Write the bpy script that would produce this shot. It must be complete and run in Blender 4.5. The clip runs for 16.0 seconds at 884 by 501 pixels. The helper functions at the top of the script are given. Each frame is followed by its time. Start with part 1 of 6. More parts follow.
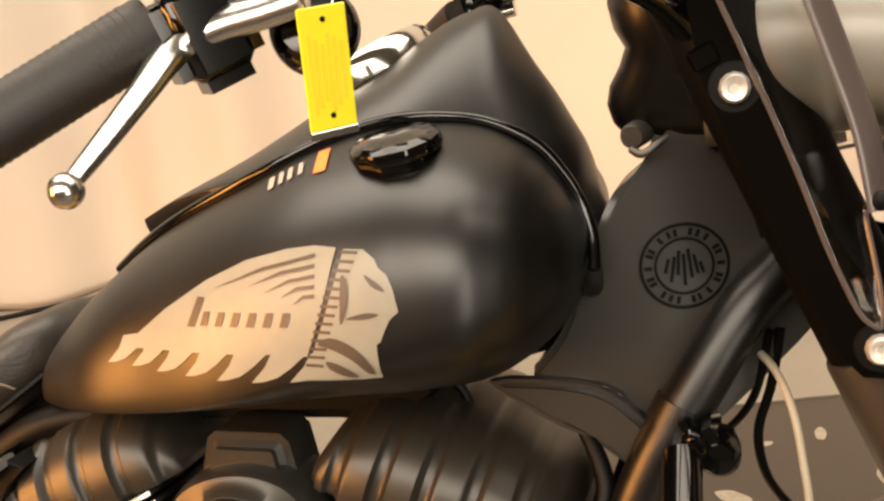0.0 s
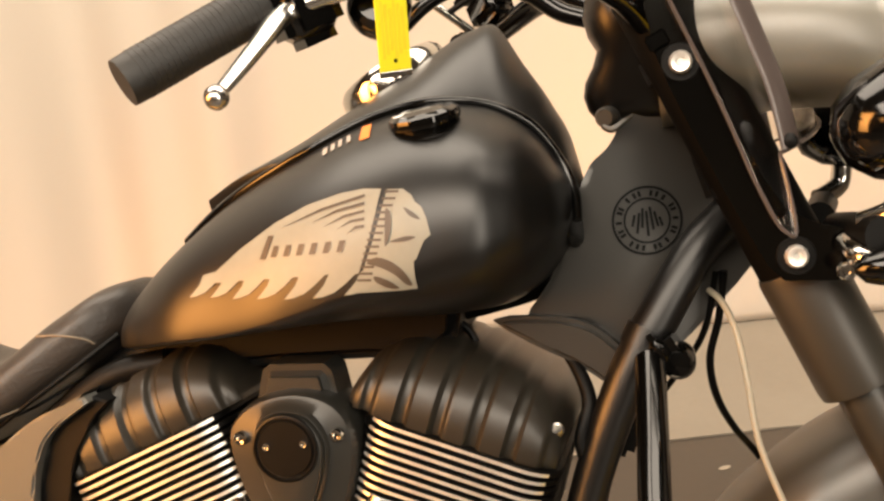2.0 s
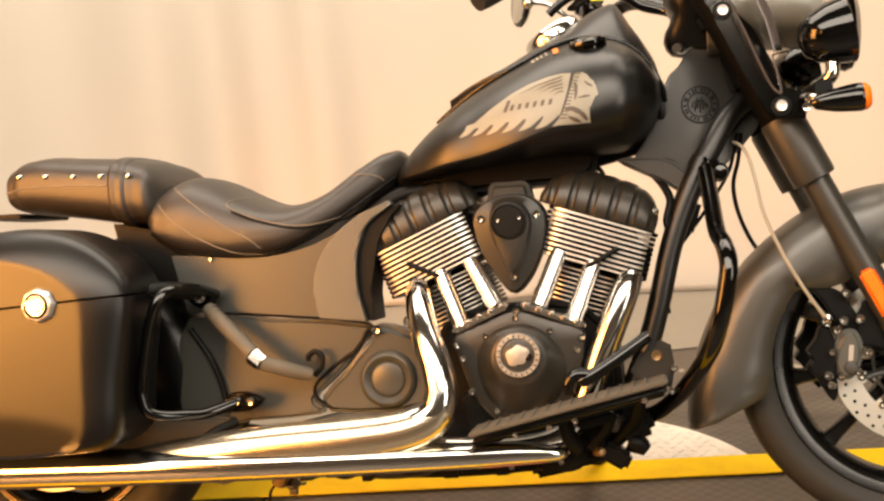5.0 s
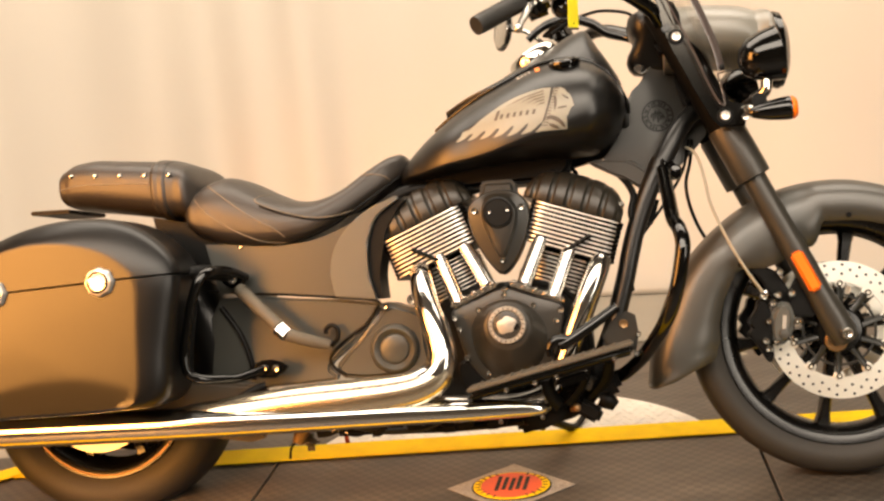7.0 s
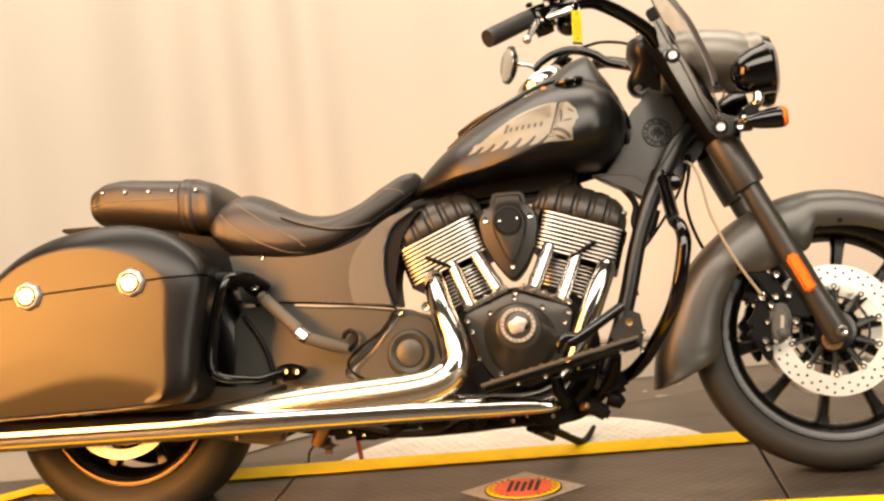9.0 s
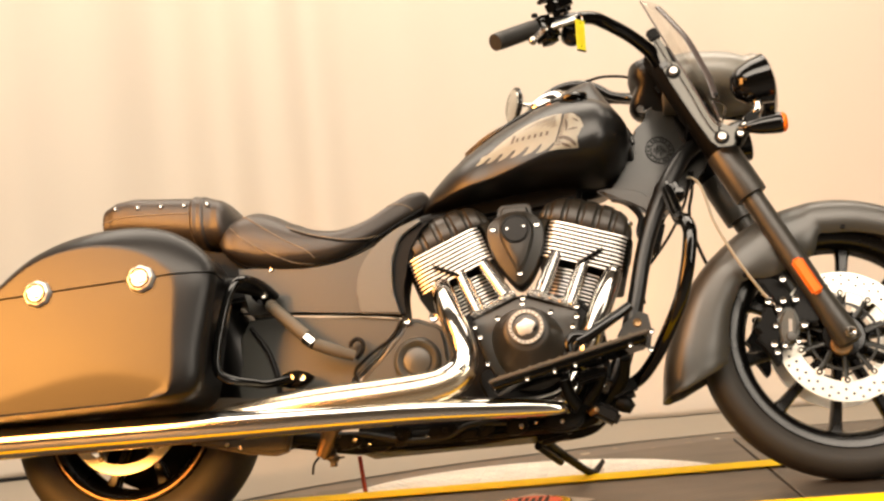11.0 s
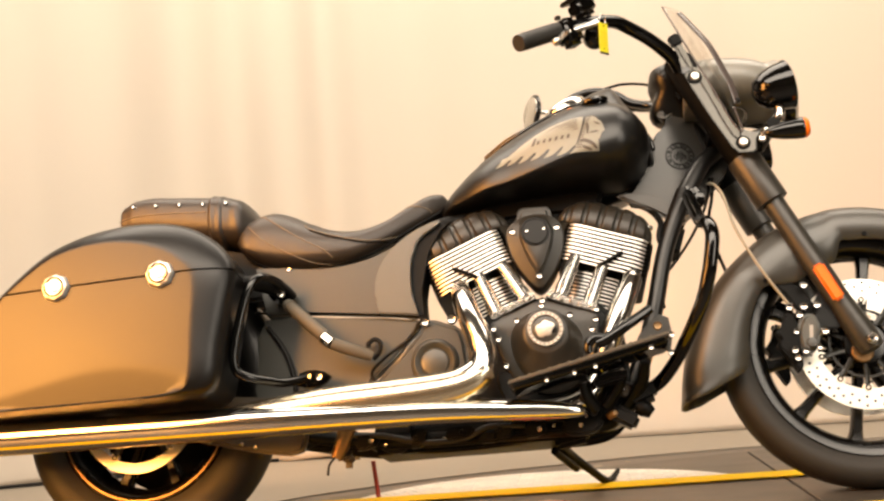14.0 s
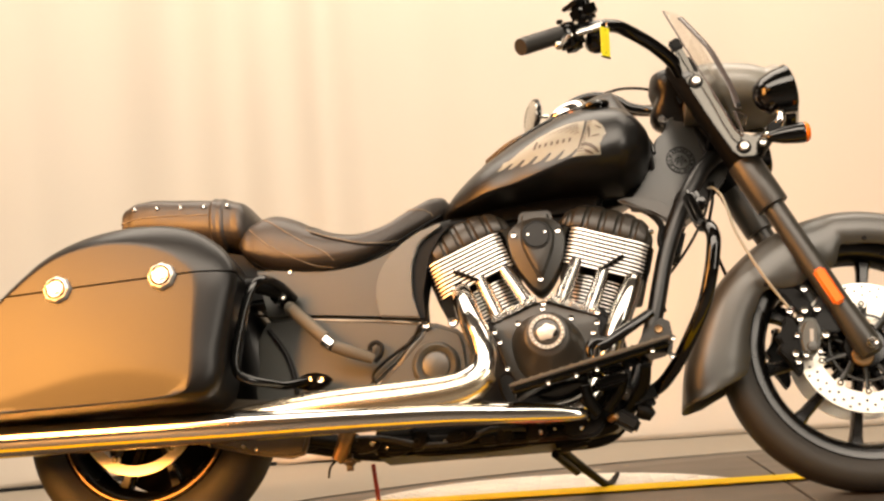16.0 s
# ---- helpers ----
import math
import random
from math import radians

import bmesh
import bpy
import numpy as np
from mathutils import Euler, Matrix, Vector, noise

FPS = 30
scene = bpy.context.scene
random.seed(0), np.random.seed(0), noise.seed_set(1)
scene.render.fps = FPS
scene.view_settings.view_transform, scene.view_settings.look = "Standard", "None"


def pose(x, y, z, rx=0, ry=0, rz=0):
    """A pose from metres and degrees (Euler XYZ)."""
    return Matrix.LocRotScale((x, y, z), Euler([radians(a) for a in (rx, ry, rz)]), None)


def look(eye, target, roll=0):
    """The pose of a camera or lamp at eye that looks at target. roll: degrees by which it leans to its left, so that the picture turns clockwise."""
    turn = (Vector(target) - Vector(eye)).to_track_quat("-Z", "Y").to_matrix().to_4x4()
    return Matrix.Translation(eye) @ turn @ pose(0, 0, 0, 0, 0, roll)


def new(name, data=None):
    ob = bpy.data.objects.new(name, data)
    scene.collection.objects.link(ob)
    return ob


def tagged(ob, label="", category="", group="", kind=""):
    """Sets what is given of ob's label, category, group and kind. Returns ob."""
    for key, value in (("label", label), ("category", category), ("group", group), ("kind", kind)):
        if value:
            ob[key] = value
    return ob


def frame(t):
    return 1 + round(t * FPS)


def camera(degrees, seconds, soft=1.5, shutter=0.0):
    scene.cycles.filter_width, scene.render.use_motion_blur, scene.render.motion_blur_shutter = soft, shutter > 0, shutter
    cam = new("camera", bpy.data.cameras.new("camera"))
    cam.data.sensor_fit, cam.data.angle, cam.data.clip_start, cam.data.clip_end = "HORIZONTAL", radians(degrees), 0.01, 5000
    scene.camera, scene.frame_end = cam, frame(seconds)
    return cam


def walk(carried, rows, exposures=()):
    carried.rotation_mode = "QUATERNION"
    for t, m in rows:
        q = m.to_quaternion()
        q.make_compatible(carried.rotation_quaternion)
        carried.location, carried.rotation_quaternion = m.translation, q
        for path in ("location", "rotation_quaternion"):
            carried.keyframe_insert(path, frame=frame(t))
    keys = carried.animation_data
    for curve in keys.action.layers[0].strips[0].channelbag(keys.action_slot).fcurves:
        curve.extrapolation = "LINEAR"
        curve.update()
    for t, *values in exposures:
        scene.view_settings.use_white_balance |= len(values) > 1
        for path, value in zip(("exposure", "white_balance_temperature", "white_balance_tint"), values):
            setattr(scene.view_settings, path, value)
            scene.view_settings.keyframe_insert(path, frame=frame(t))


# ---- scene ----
cam = camera(43.93, 16.0, 2.5)
ROWS = [  # seconds, eye, then the turn in degrees
    (0.0, 1.3797, -0.6790, 1.1914, 66.618, 7.044, 13.605),
    (0.5, 1.3850, -0.6904, 1.1885, 67.748, 7.269, 14.031),
    (1.0, 1.4446, -0.7297, 1.1847, 69.164, 8.196, 16.596),
    (1.5, 1.4467, -0.8098, 1.1595, 71.393, 7.488, 16.000),
    (2.0, 1.3816, -0.9545, 1.1344, 72.750, 6.621, 11.545),
    (2.5, 1.3252, -1.0947, 1.1184, 73.203, 6.569, 10.316),
    (3.0, 1.3106, -1.2704, 1.1000, 73.957, 6.065, 10.272),
    (3.5, 1.2440, -1.4582, 1.0715, 74.431, 5.914, 9.591),
    (4.0, 1.1894, -1.6570, 1.0139, 77.452, 5.566, 8.862),
    (4.5, 1.2155, -1.8500, 1.0124, 78.168, 5.556, 9.613),
    (7.0, 1.1775, -2.3969, 0.9999, 79.615, 5.104, 7.163),
    (7.5, 1.1199, -2.4501, 0.9595, 81.185, 4.960, 6.570),
    (8.0, 1.1568, -2.4867, 0.9088, 82.177, 5.107, 7.654),
    (8.5, 1.1365, -2.5304, 0.8636, 83.330, 4.966, 7.023),
    (9.0, 1.1415, -2.5577, 0.8079, 84.934, 5.281, 6.967),
    (11.5, 1.0842, -2.5926, 0.3946, 94.676, 4.988, 6.987),
    (12.0, 1.0810, -2.5874, 0.3856, 94.869, 4.897, 7.020),
    (12.5, 1.0735, -2.5827, 0.3870, 94.813, 4.528, 6.981),
    (13.0, 1.0652, -2.5836, 0.3836, 94.887, 4.387, 7.005),
    (13.5, 1.0554, -2.5847, 0.3880, 94.913, 4.195, 6.955),
    (14.0, 1.0477, -2.5845, 0.3861, 95.030, 4.189, 7.015),
    (14.5, 1.0396, -2.5865, 0.3881, 95.088, 4.211, 6.889),
    (15.0, 1.0391, -2.5871, 0.3848, 95.132, 4.154, 6.809),
    (15.5, 1.0385, -2.5871, 0.3854, 95.180, 4.070, 6.876),
    (16.0, 1.0317, -2.5896, 0.3824, 95.271, 4.051, 6.712),
]
walk(cam, [(t, pose(x, y, z, rx, ry, rz)) for t, x, y, z, rx, ry, rz in ROWS])

# ---- light ----
world = bpy.data.worlds.new("room_air")
world.use_nodes = True
world.node_tree.nodes["Background"].inputs[0].default_value = (1.0, 0.86, 0.68, 1)
world.node_tree.nodes["Background"].inputs[1].default_value = 0.003
scene.world = world
scene.view_settings.exposure = 0.68


def area(name, eye, target, w, h, watts, colour, spread=180):
    lamp = bpy.data.lights.new(name, "AREA")
    lamp.shape, lamp.size, lamp.size_y, lamp.energy, lamp.color = "RECTANGLE", w, h, watts, colour
    lamp.spread = radians(spread)
    ob = new(name, lamp)
    ob.matrix_world = look(eye, target)
    return ob


WARM = (1.0, 0.862, 0.705)
area("ceiling_lamp", (0.9, -2.3, 3.42), (1.1, -0.7, 0.0), 5.4, 3.2, 370, WARM)
area("ceiling_lamp", (1.0, 0.60, 3.4), (1.0, 0.65, 0.0), 5.0, 1.6, 122, WARM)
area("tall_lamp", (3.5, -2.5, 1.5), (1.2, 0.0, 0.8), 0.7, 1.9, 28, (1.0, 0.88, 0.73))
area("warm_lamp", (-1.20, -2.0, 1.15), (-0.25, -0.3, 0.42), 1.5, 1.1, 10, (1.0, 0.41, 0.085), 40)
area("warm_lamp", (-1.35, -1.35, 1.30), (0.9, -0.1, 0.8), 1.0, 1.8, 11, (1.0, 0.39, 0.085), 60)

# ---- materials ----


def material(name, base, rough=0.5, metal=0.0, vary=0.15, scale=6.0, fine=120.0, bump=0.05, coat=0.0, tint=None, spec=0.5, rvary=0.12):
    """A surface with a broad and a fine variation of colour and gloss, and fine relief."""
    m = bpy.data.materials.new(name)
    m.use_nodes = True
    nt = m.node_tree
    b = nt.nodes["Principled BSDF"]
    b.inputs["Metallic"].default_value = metal
    b.inputs["Coat Weight"].default_value = coat
    b.inputs["Specular IOR Level"].default_value = spec
    co = nt.nodes.new("ShaderNodeTexCoord")
    n1, n2 = nt.nodes.new("ShaderNodeTexNoise"), nt.nodes.new("ShaderNodeTexNoise")
    n1.inputs["Scale"].default_value, n1.inputs["Detail"].default_value = scale, 5
    n2.inputs["Scale"].default_value, n2.inputs["Detail"].default_value = fine, 3
    for n in (n1, n2):
        nt.links.new(co.outputs["Object"], n.inputs["Vector"])
    mix = nt.nodes.new("ShaderNodeMix")
    mix.data_type = "RGBA"
    lo = [c * (1 - vary) for c in base]
    hi = tint or [min(1, c * (1 + vary)) for c in base]
    mix.inputs["A"].default_value, mix.inputs["B"].default_value = (*lo, 1), (*hi, 1)
    add = nt.nodes.new("ShaderNodeMath")
    add.operation = "MULTIPLY_ADD"
    add.inputs[1].default_value = 0.35
    nt.links.new(n2.outputs["Fac"], add.inputs[0])
    sub = nt.nodes.new("ShaderNodeMath")
    sub.operation = "MULTIPLY_ADD"
    sub.inputs[1].default_value, sub.inputs[2].default_value = 1.0, -0.17
    nt.links.new(n1.outputs["Fac"], sub.inputs[0])
    nt.links.new(sub.outputs[0], add.inputs[2])
    nt.links.new(add.outputs[0], mix.inputs["Factor"])
    nt.links.new(mix.outputs["Result"], b.inputs["Base Color"])
    rr = nt.nodes.new("ShaderNodeMath")
    rr.operation = "MULTIPLY_ADD"
    rr.inputs[1].default_value, rr.inputs[2].default_value = rvary, rough - rvary / 2
    nt.links.new(n1.outputs["Fac"], rr.inputs[0])
    nt.links.new(rr.outputs[0], b.inputs["Roughness"])
    if bump:
        bp = nt.nodes.new("ShaderNodeBump")
        bp.inputs["Strength"].default_value, bp.inputs["Distance"].default_value = bump, 0.002
        nt.links.new(n2.outputs["Fac"], bp.inputs["Height"])
        nt.links.new(bp.outputs["Normal"], b.inputs["Normal"])
    return m


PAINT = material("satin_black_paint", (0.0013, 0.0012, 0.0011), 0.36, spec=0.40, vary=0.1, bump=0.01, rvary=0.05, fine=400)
TANKPAINT = material("satin_black_tank_paint", (0.0016, 0.0015, 0.0013), 0.37, spec=0.58, vary=0.1, bump=0.01, rvary=0.05, fine=400)
FORKGREY = material("satin_fork_grey", (0.024, 0.0215, 0.0165), 0.40, spec=0.6, vary=0.1, bump=0.012, rvary=0.06, fine=400)
FORKBLACK = material("flat_black", (0.0016, 0.0015, 0.0013), 0.6, vary=0.3, bump=0.05, spec=0.06)
FENDERGREY = material("satin_mudguard_grey", (0.029, 0.027, 0.0215), 0.42, spec=0.9, vary=0.1, bump=0.012, rvary=0.06, fine=400)
PANEL = material("satin_dark_grey_paint", (0.019, 0.0185, 0.016), 0.36, spec=0.42, vary=0.1, bump=0.012, rvary=0.06, fine=400)
SIDEGREY = material("satin_side_grey_paint", (0.037, 0.038, 0.034), 0.36, vary=0.1, bump=0.012, rvary=0.06, fine=400)
GREY = material("satin_grey_paint", (0.028, 0.0272, 0.0245), 0.36, vary=0.1, bump=0.012, rvary=0.06, fine=400)
PALEGREY = material("satin_pale_grey_paint", (0.080, 0.080, 0.072), 0.34, vary=0.1, bump=0.012, rvary=0.06, fine=400)
# headlamp housing only: base lifted far above dark grey to carry its overhead sheen
SHEENGREY = material("satin_sheen_grey", (0.165, 0.156, 0.132), 0.40, spec=1.0, vary=0.08, bump=0.012, rvary=0.06, fine=400)
COVER = material("satin_engine_black", (0.0024, 0.0022, 0.0019), 0.36, spec=0.25, vary=0.2, bump=0.03, fine=500)
ROCKER = material("wrinkle_black_brown", (0.018, 0.0155, 0.0115), 0.40, vary=0.25, bump=0.08, fine=600)
GLOSS = material("gloss_black", (0.0014, 0.0014, 0.0013), 0.10, vary=0.1, bump=0.0, rvary=0.04)
WHEELBLACK = material("satin_wheel_black", (0.0022, 0.0021, 0.0019), 0.27, vary=0.15, bump=0.0, rvary=0.06)
SMOKE = material("dark_polished_plate", (0.050, 0.048, 0.044), 0.13, metal=1.0, vary=0.1, bump=0.0, rvary=0.05)
BADGE = material("aged_badge_metal", (0.50, 0.47, 0.42), 0.42, metal=0.8, vary=0.3, scale=60, bump=0.05)
BLACK = material("flat_black", (0.0016, 0.0015, 0.0013), 0.5, vary=0.3, bump=0.05, spec=0.15)
CHROME = material("chrome", (0.62, 0.60, 0.56), 0.13, metal=1.0, vary=0.03, bump=0.0, rvary=0.06)
ALLOY = material("polished_alloy", (0.58, 0.565, 0.535), 0.23, metal=1.0, vary=0.10, bump=0.02, fine=300)
STEEL = material("brake_steel", (0.86, 0.82, 0.74), 0.42, metal=1.0, vary=0.12, bump=0.03, fine=200)
LEATHER = material("black_leather", (0.022, 0.018, 0.015), 0.42, vary=0.22, bump=0.35, fine=260)
THREAD = material("tan_thread", (0.15, 0.125, 0.092), 0.8, bump=0.2, fine=600)
RUBBER = material("tyre_rubber", (0.010, 0.0088, 0.0072), 0.66, vary=0.25, bump=0.15, fine=150, tint=(0.021, 0.0175, 0.013))
FRAMEBLACK = material("satin_frame_black", (0.0022, 0.0020, 0.0018), 0.36, spec=0.5, vary=0.15, bump=0.01)
PEGRUB = material("dusty_peg_rubber", (0.078, 0.067, 0.049), 0.65, vary=0.2, bump=0.2)
POLISH = material("polished_chrome_casting", (0.80, 0.77, 0.72), 0.20, metal=1.0, vary=0.08, bump=0.03, rvary=0.10, fine=220)
GRIPRUB = material("grip_rubber", (0.013, 0.012, 0.0105), 0.55, vary=0.2, bump=0.2)
BEIGE = material("beige_tank_graphic", (0.215, 0.211, 0.174), 0.42, vary=0.10, scale=30, bump=0.02)
INK = material("dark_graphic", (0.06, 0.045, 0.032), 0.45, vary=0.1, bump=0.0)
TAGYEL = material("yellow_plastic_tag", (0.75, 0.66, 0.02), 0.35, vary=0.05, bump=0.01)
TAGINK = material("faint_tag_print", (0.72, 0.58, 0.02), 0.5, vary=0.05, bump=0.0)
ORANGE = material("orange_reflector", (0.85, 0.17, 0.008), 0.35, vary=0.1, bump=0.1, fine=700, spec=0.25)
ORANGEINK = material("orange_print", (0.75, 0.22, 0.03), 0.4, vary=0.1, bump=0.0)
WHITEINK = material("white_print", (0.36, 0.34, 0.31), 0.4, vary=0.1, bump=0.0)
# chrome heat shield; the room's tan reflection is put into its colour
SHIELD = material("tan_reflection_steel", (0.74, 0.65, 0.49), 0.24, metal=1.0, vary=0.06, scale=3.0, bump=0.0, rvary=0.10)
FINEDGE = material("machined_fin_edge", (0.80, 0.78, 0.74), 0.36, metal=0.80, vary=0.22, scale=22, bump=0.04, fine=300, rvary=0.2)
HOSE = material("braided_tan_hose", (0.30, 0.265, 0.20), 0.5, vary=0.3, bump=0.3, fine=900)
BRONZE = material("bronze_fitting", (0.24, 0.15, 0.07), 0.4, metal=0.7, vary=0.3, bump=0.05)
SWINGTAN = material("dusty_brown_steel", (0.055, 0.043, 0.030), 0.5, vary=0.35, scale=14, bump=0.08)
REDPAINT = material("red_paint", (0.30, 0.02, 0.015), 0.45, vary=0.2)
CURTAIN = material("cream_drape_fabric", (0.56, 0.492, 0.415), 0.9, vary=0.04, scale=1.5, fine=300, bump=0.1, spec=0.15)
WALLPAINT = material("brown_wall_paint", (0.085, 0.068, 0.051), 0.8, vary=0.08, scale=1.0, bump=0.05)
CEILPAINT = material("ceiling_paint", (0.09, 0.076, 0.060), 0.85, vary=0.05, scale=1.0, bump=0.05)
CONCRETE = material("worn_brown_concrete", (0.058, 0.047, 0.037), 0.36, vary=0.25, scale=2.0, fine=60, bump=0.03, spec=0.45)
FARFLOOR = material("pale_worn_floor", (0.255, 0.222, 0.176), 0.55, vary=0.14, scale=3.0, fine=50, bump=0.05)
MAT = material("dark_platform_surface", (0.068, 0.055, 0.042), 0.44, spec=0.5, vary=0.35, scale=5.0, fine=90, bump=0.15)
MATLINE = material("worn_dark_groove", (0.02, 0.018, 0.015), 0.8, vary=0.2)
TREAD = material("aluminium_tread_plate", (0.80, 0.74, 0.65), 0.42, metal=0.2, vary=0.15, scale=9, bump=0.05)
YELLOW = material("yellow_floor_paint", (0.95, 0.56, 0.004), 0.7, vary=0.22, scale=14, fine=60, bump=0.1, spec=0.15)
CHALK = material("pale_scuff", (0.34, 0.29, 0.22), 0.7, vary=0.4, scale=60, bump=0.1)
SIGNPLATE = material("speckled_sign_plate", (0.34, 0.30, 0.25), 0.45, metal=0.2, vary=0.75, scale=160, fine=420, bump=0.25)
REDMARK = material("red_floor_mark", (0.62, 0.09, 0.03), 0.5, vary=0.2, scale=20)



def worn(m, cell, groove, streak):
    """Adds a small square relief and long soft streaks of wear to a floor material."""
    nt = m.node_tree
    b = nt.nodes["Principled BSDF"]
    base = b.inputs["Base Color"].links[0].from_socket
    co = nt.nodes.new("ShaderNodeTexCoord")
    mp = nt.nodes.new("ShaderNodeMapping")
    mp.inputs["Scale"].default_value = (2.0, 4.5, 1.0)
    n = nt.nodes.new("ShaderNodeTexNoise")
    n.inputs["Scale"].default_value, n.inputs["Detail"].default_value = 2.2, 6
    nt.links.new(co.outputs["Object"], mp.inputs["Vector"])
    nt.links.new(mp.outputs["Vector"], n.inputs["Vector"])
    ramp = nt.nodes.new("ShaderNodeMapRange")
    ramp.inputs["From Min"].default_value, ramp.inputs["From Max"].default_value = 0.30, 0.70
    ramp.inputs["To Min"].default_value, ramp.inputs["To Max"].default_value = 1 - streak, 1 + streak
    nt.links.new(n.outputs["Fac"], ramp.inputs["Value"])
    mul = nt.nodes.new("ShaderNodeMix")
    mul.data_type, mul.blend_type = "RGBA", "MULTIPLY"
    mul.inputs["Factor"].default_value = 1.0
    nt.links.new(base, mul.inputs["A"])
    nt.links.new(ramp.outputs["Result"], mul.inputs["B"])
    tile = nt.nodes.new("ShaderNodeTexChecker")
    tile.inputs["Scale"].default_value = 1 / cell
    tile.inputs["Color1"].default_value, tile.inputs["Color2"].default_value = (1, 1, 1, 1), (groove, groove, groove, 1)
    nt.links.new(co.outputs["Object"], tile.inputs["Vector"])
    mu2 = nt.nodes.new("ShaderNodeMix")
    mu2.data_type, mu2.blend_type = "RGBA", "MULTIPLY"
    mu2.inputs["Factor"].default_value = 1.0
    nt.links.new(mul.outputs["Result"], mu2.inputs["A"])
    nt.links.new(tile.outputs["Color"], mu2.inputs["B"])
    nt.links.new(mu2.outputs["Result"], b.inputs["Base Color"])


worn(MAT, 0.017, 0.66, 0.46)
worn(TREAD, 0.05, 0.94, 0.12)


def glass(name, tint, gloss):
    m = bpy.data.materials.new(name)
    m.use_nodes = True
    nt = m.node_tree
    out = nt.nodes["Material Output"]
    nt.nodes.remove(nt.nodes["Principled BSDF"])
    tr, gl = nt.nodes.new("ShaderNodeBsdfTransparent"), nt.nodes.new("ShaderNodeBsdfGlossy")
    tr.inputs[0].default_value = (*tint, 1)
    gl.inputs["Roughness"].default_value = 0.03
    lw = nt.nodes.new("ShaderNodeLayerWeight")
    pw, fr = nt.nodes.new("ShaderNodeMath"), nt.nodes.new("ShaderNodeMath")
    pw.operation, fr.operation = "POWER", "MULTIPLY_ADD"
    pw.inputs[1].default_value = 4.0
    fr.inputs[1].default_value, fr.inputs[2].default_value = gloss, 0.05
    nt.links.new(lw.outputs["Facing"], pw.inputs[0])
    nt.links.new(pw.outputs[0], fr.inputs[0])
    mx = nt.nodes.new("ShaderNodeMixShader")
    nt.links.new(fr.outputs[0], mx.inputs[0])
    nt.links.new(tr.outputs[0], mx.inputs[1])
    nt.links.new(gl.outputs[0], mx.inputs[2])
    nt.links.new(mx.outputs[0], out.inputs[0])
    return m


CLEAR = glass("clear_acrylic", (0.985, 0.98, 0.97), 0.30)
EDGE = material("acrylic_edge", (0.07, 0.055, 0.05), 0.25, vary=0.1, bump=0.0)

# ---- mesh tools ----


def part(name, data, mat, parent=None, label="", smooth=True):
    """One mesh object, from a bmesh or from (points, faces), under a thing or a part."""
    me = bpy.data.meshes.new(name)
    if isinstance(data, bmesh.types.BMesh):
        bmesh.ops.recalc_face_normals(data, faces=data.faces)
        data.to_mesh(me)
        data.free()
    else:
        bm = bmesh.new()
        vs = [bm.verts.new(v) for v in data[0]]
        for f in data[1]:
            if len(set(f)) > 2:
                try:
                    bm.faces.new([vs[i] for i in dict.fromkeys(f)])
                except ValueError:
                    pass
        bmesh.ops.recalc_face_normals(bm, faces=bm.faces)
        bm.to_mesh(me)
        bm.free()
    me.materials.append(mat)
    if smooth:
        for p in me.polygons:
            p.use_smooth = True
        me.set_sharp_from_angle(angle=radians(38))
    ob = new(name, me)
    if parent:
        ob.parent = parent
    if label:
        tagged(ob, label)
    return ob


def again(name, ob, parent, m=None):
    """The same mesh once more, as an object of its own."""
    o = new(name, ob.data)
    o.parent = parent
    if m is not None:
        o.matrix_basis = m
    return o


def curve(xs, ys):
    """A smooth curve through a few (x, y)."""
    xs, ys = np.array(xs, float), np.array(ys, float)
    d = np.gradient(ys, xs)

    def f(x):
        x = np.clip(x, xs[0], xs[-1])
        i = np.clip(np.searchsorted(xs, x) - 1, 0, len(xs) - 2)
        h = xs[i + 1] - xs[i]
        t = (x - xs[i]) / h
        return ((1 + 2 * t) * (1 - t) ** 2 * ys[i] + t * (1 - t) ** 2 * h * d[i] + t * t * (3 - 2 * t) * ys[i + 1] + t * t * (t - 1) * h * d[i + 1])
    return f


def smoothed(pts, per=8, closed=False):
    """Catmull-Rom through points of any dimension."""
    P = [np.array(p, float) for p in pts]
    n = len(P)
    out = []
    for i in range(n if closed else n - 1):
        g = (lambda k: P[k % n]) if closed else (lambda k: P[min(max(k, 0), n - 1)])
        a, b, c, d = g(i - 1), g(i), g(i + 1), g(i + 2)
        for k in range(per):
            t = k / per
            out.append(0.5 * (2 * b + (c - a) * t + (2 * a - 5 * b + 4 * c - d) * t * t + (3 * b - a - 3 * c + d) * t ** 3))
    if not closed:
        out.append(P[-1])
    return out


def skin(rings, cap=True, loop=False):
    """Faces between rings of points."""
    n = len(rings[0])
    pts = [tuple(p) for r in rings for p in r]
    faces = []
    m = len(rings)
    for i in range(m if loop else m - 1):
        for j in range(n):
            a, b = i * n + j, i * n + (j + 1) % n
            c, d = ((i + 1) % m) * n + (j + 1) % n, ((i + 1) % m) * n + j
            faces.append((a, b, c, d))
    if cap and not loop:
        faces += [tuple(range(n)), tuple(range((m - 1) * n, m * n))]
    return pts, faces


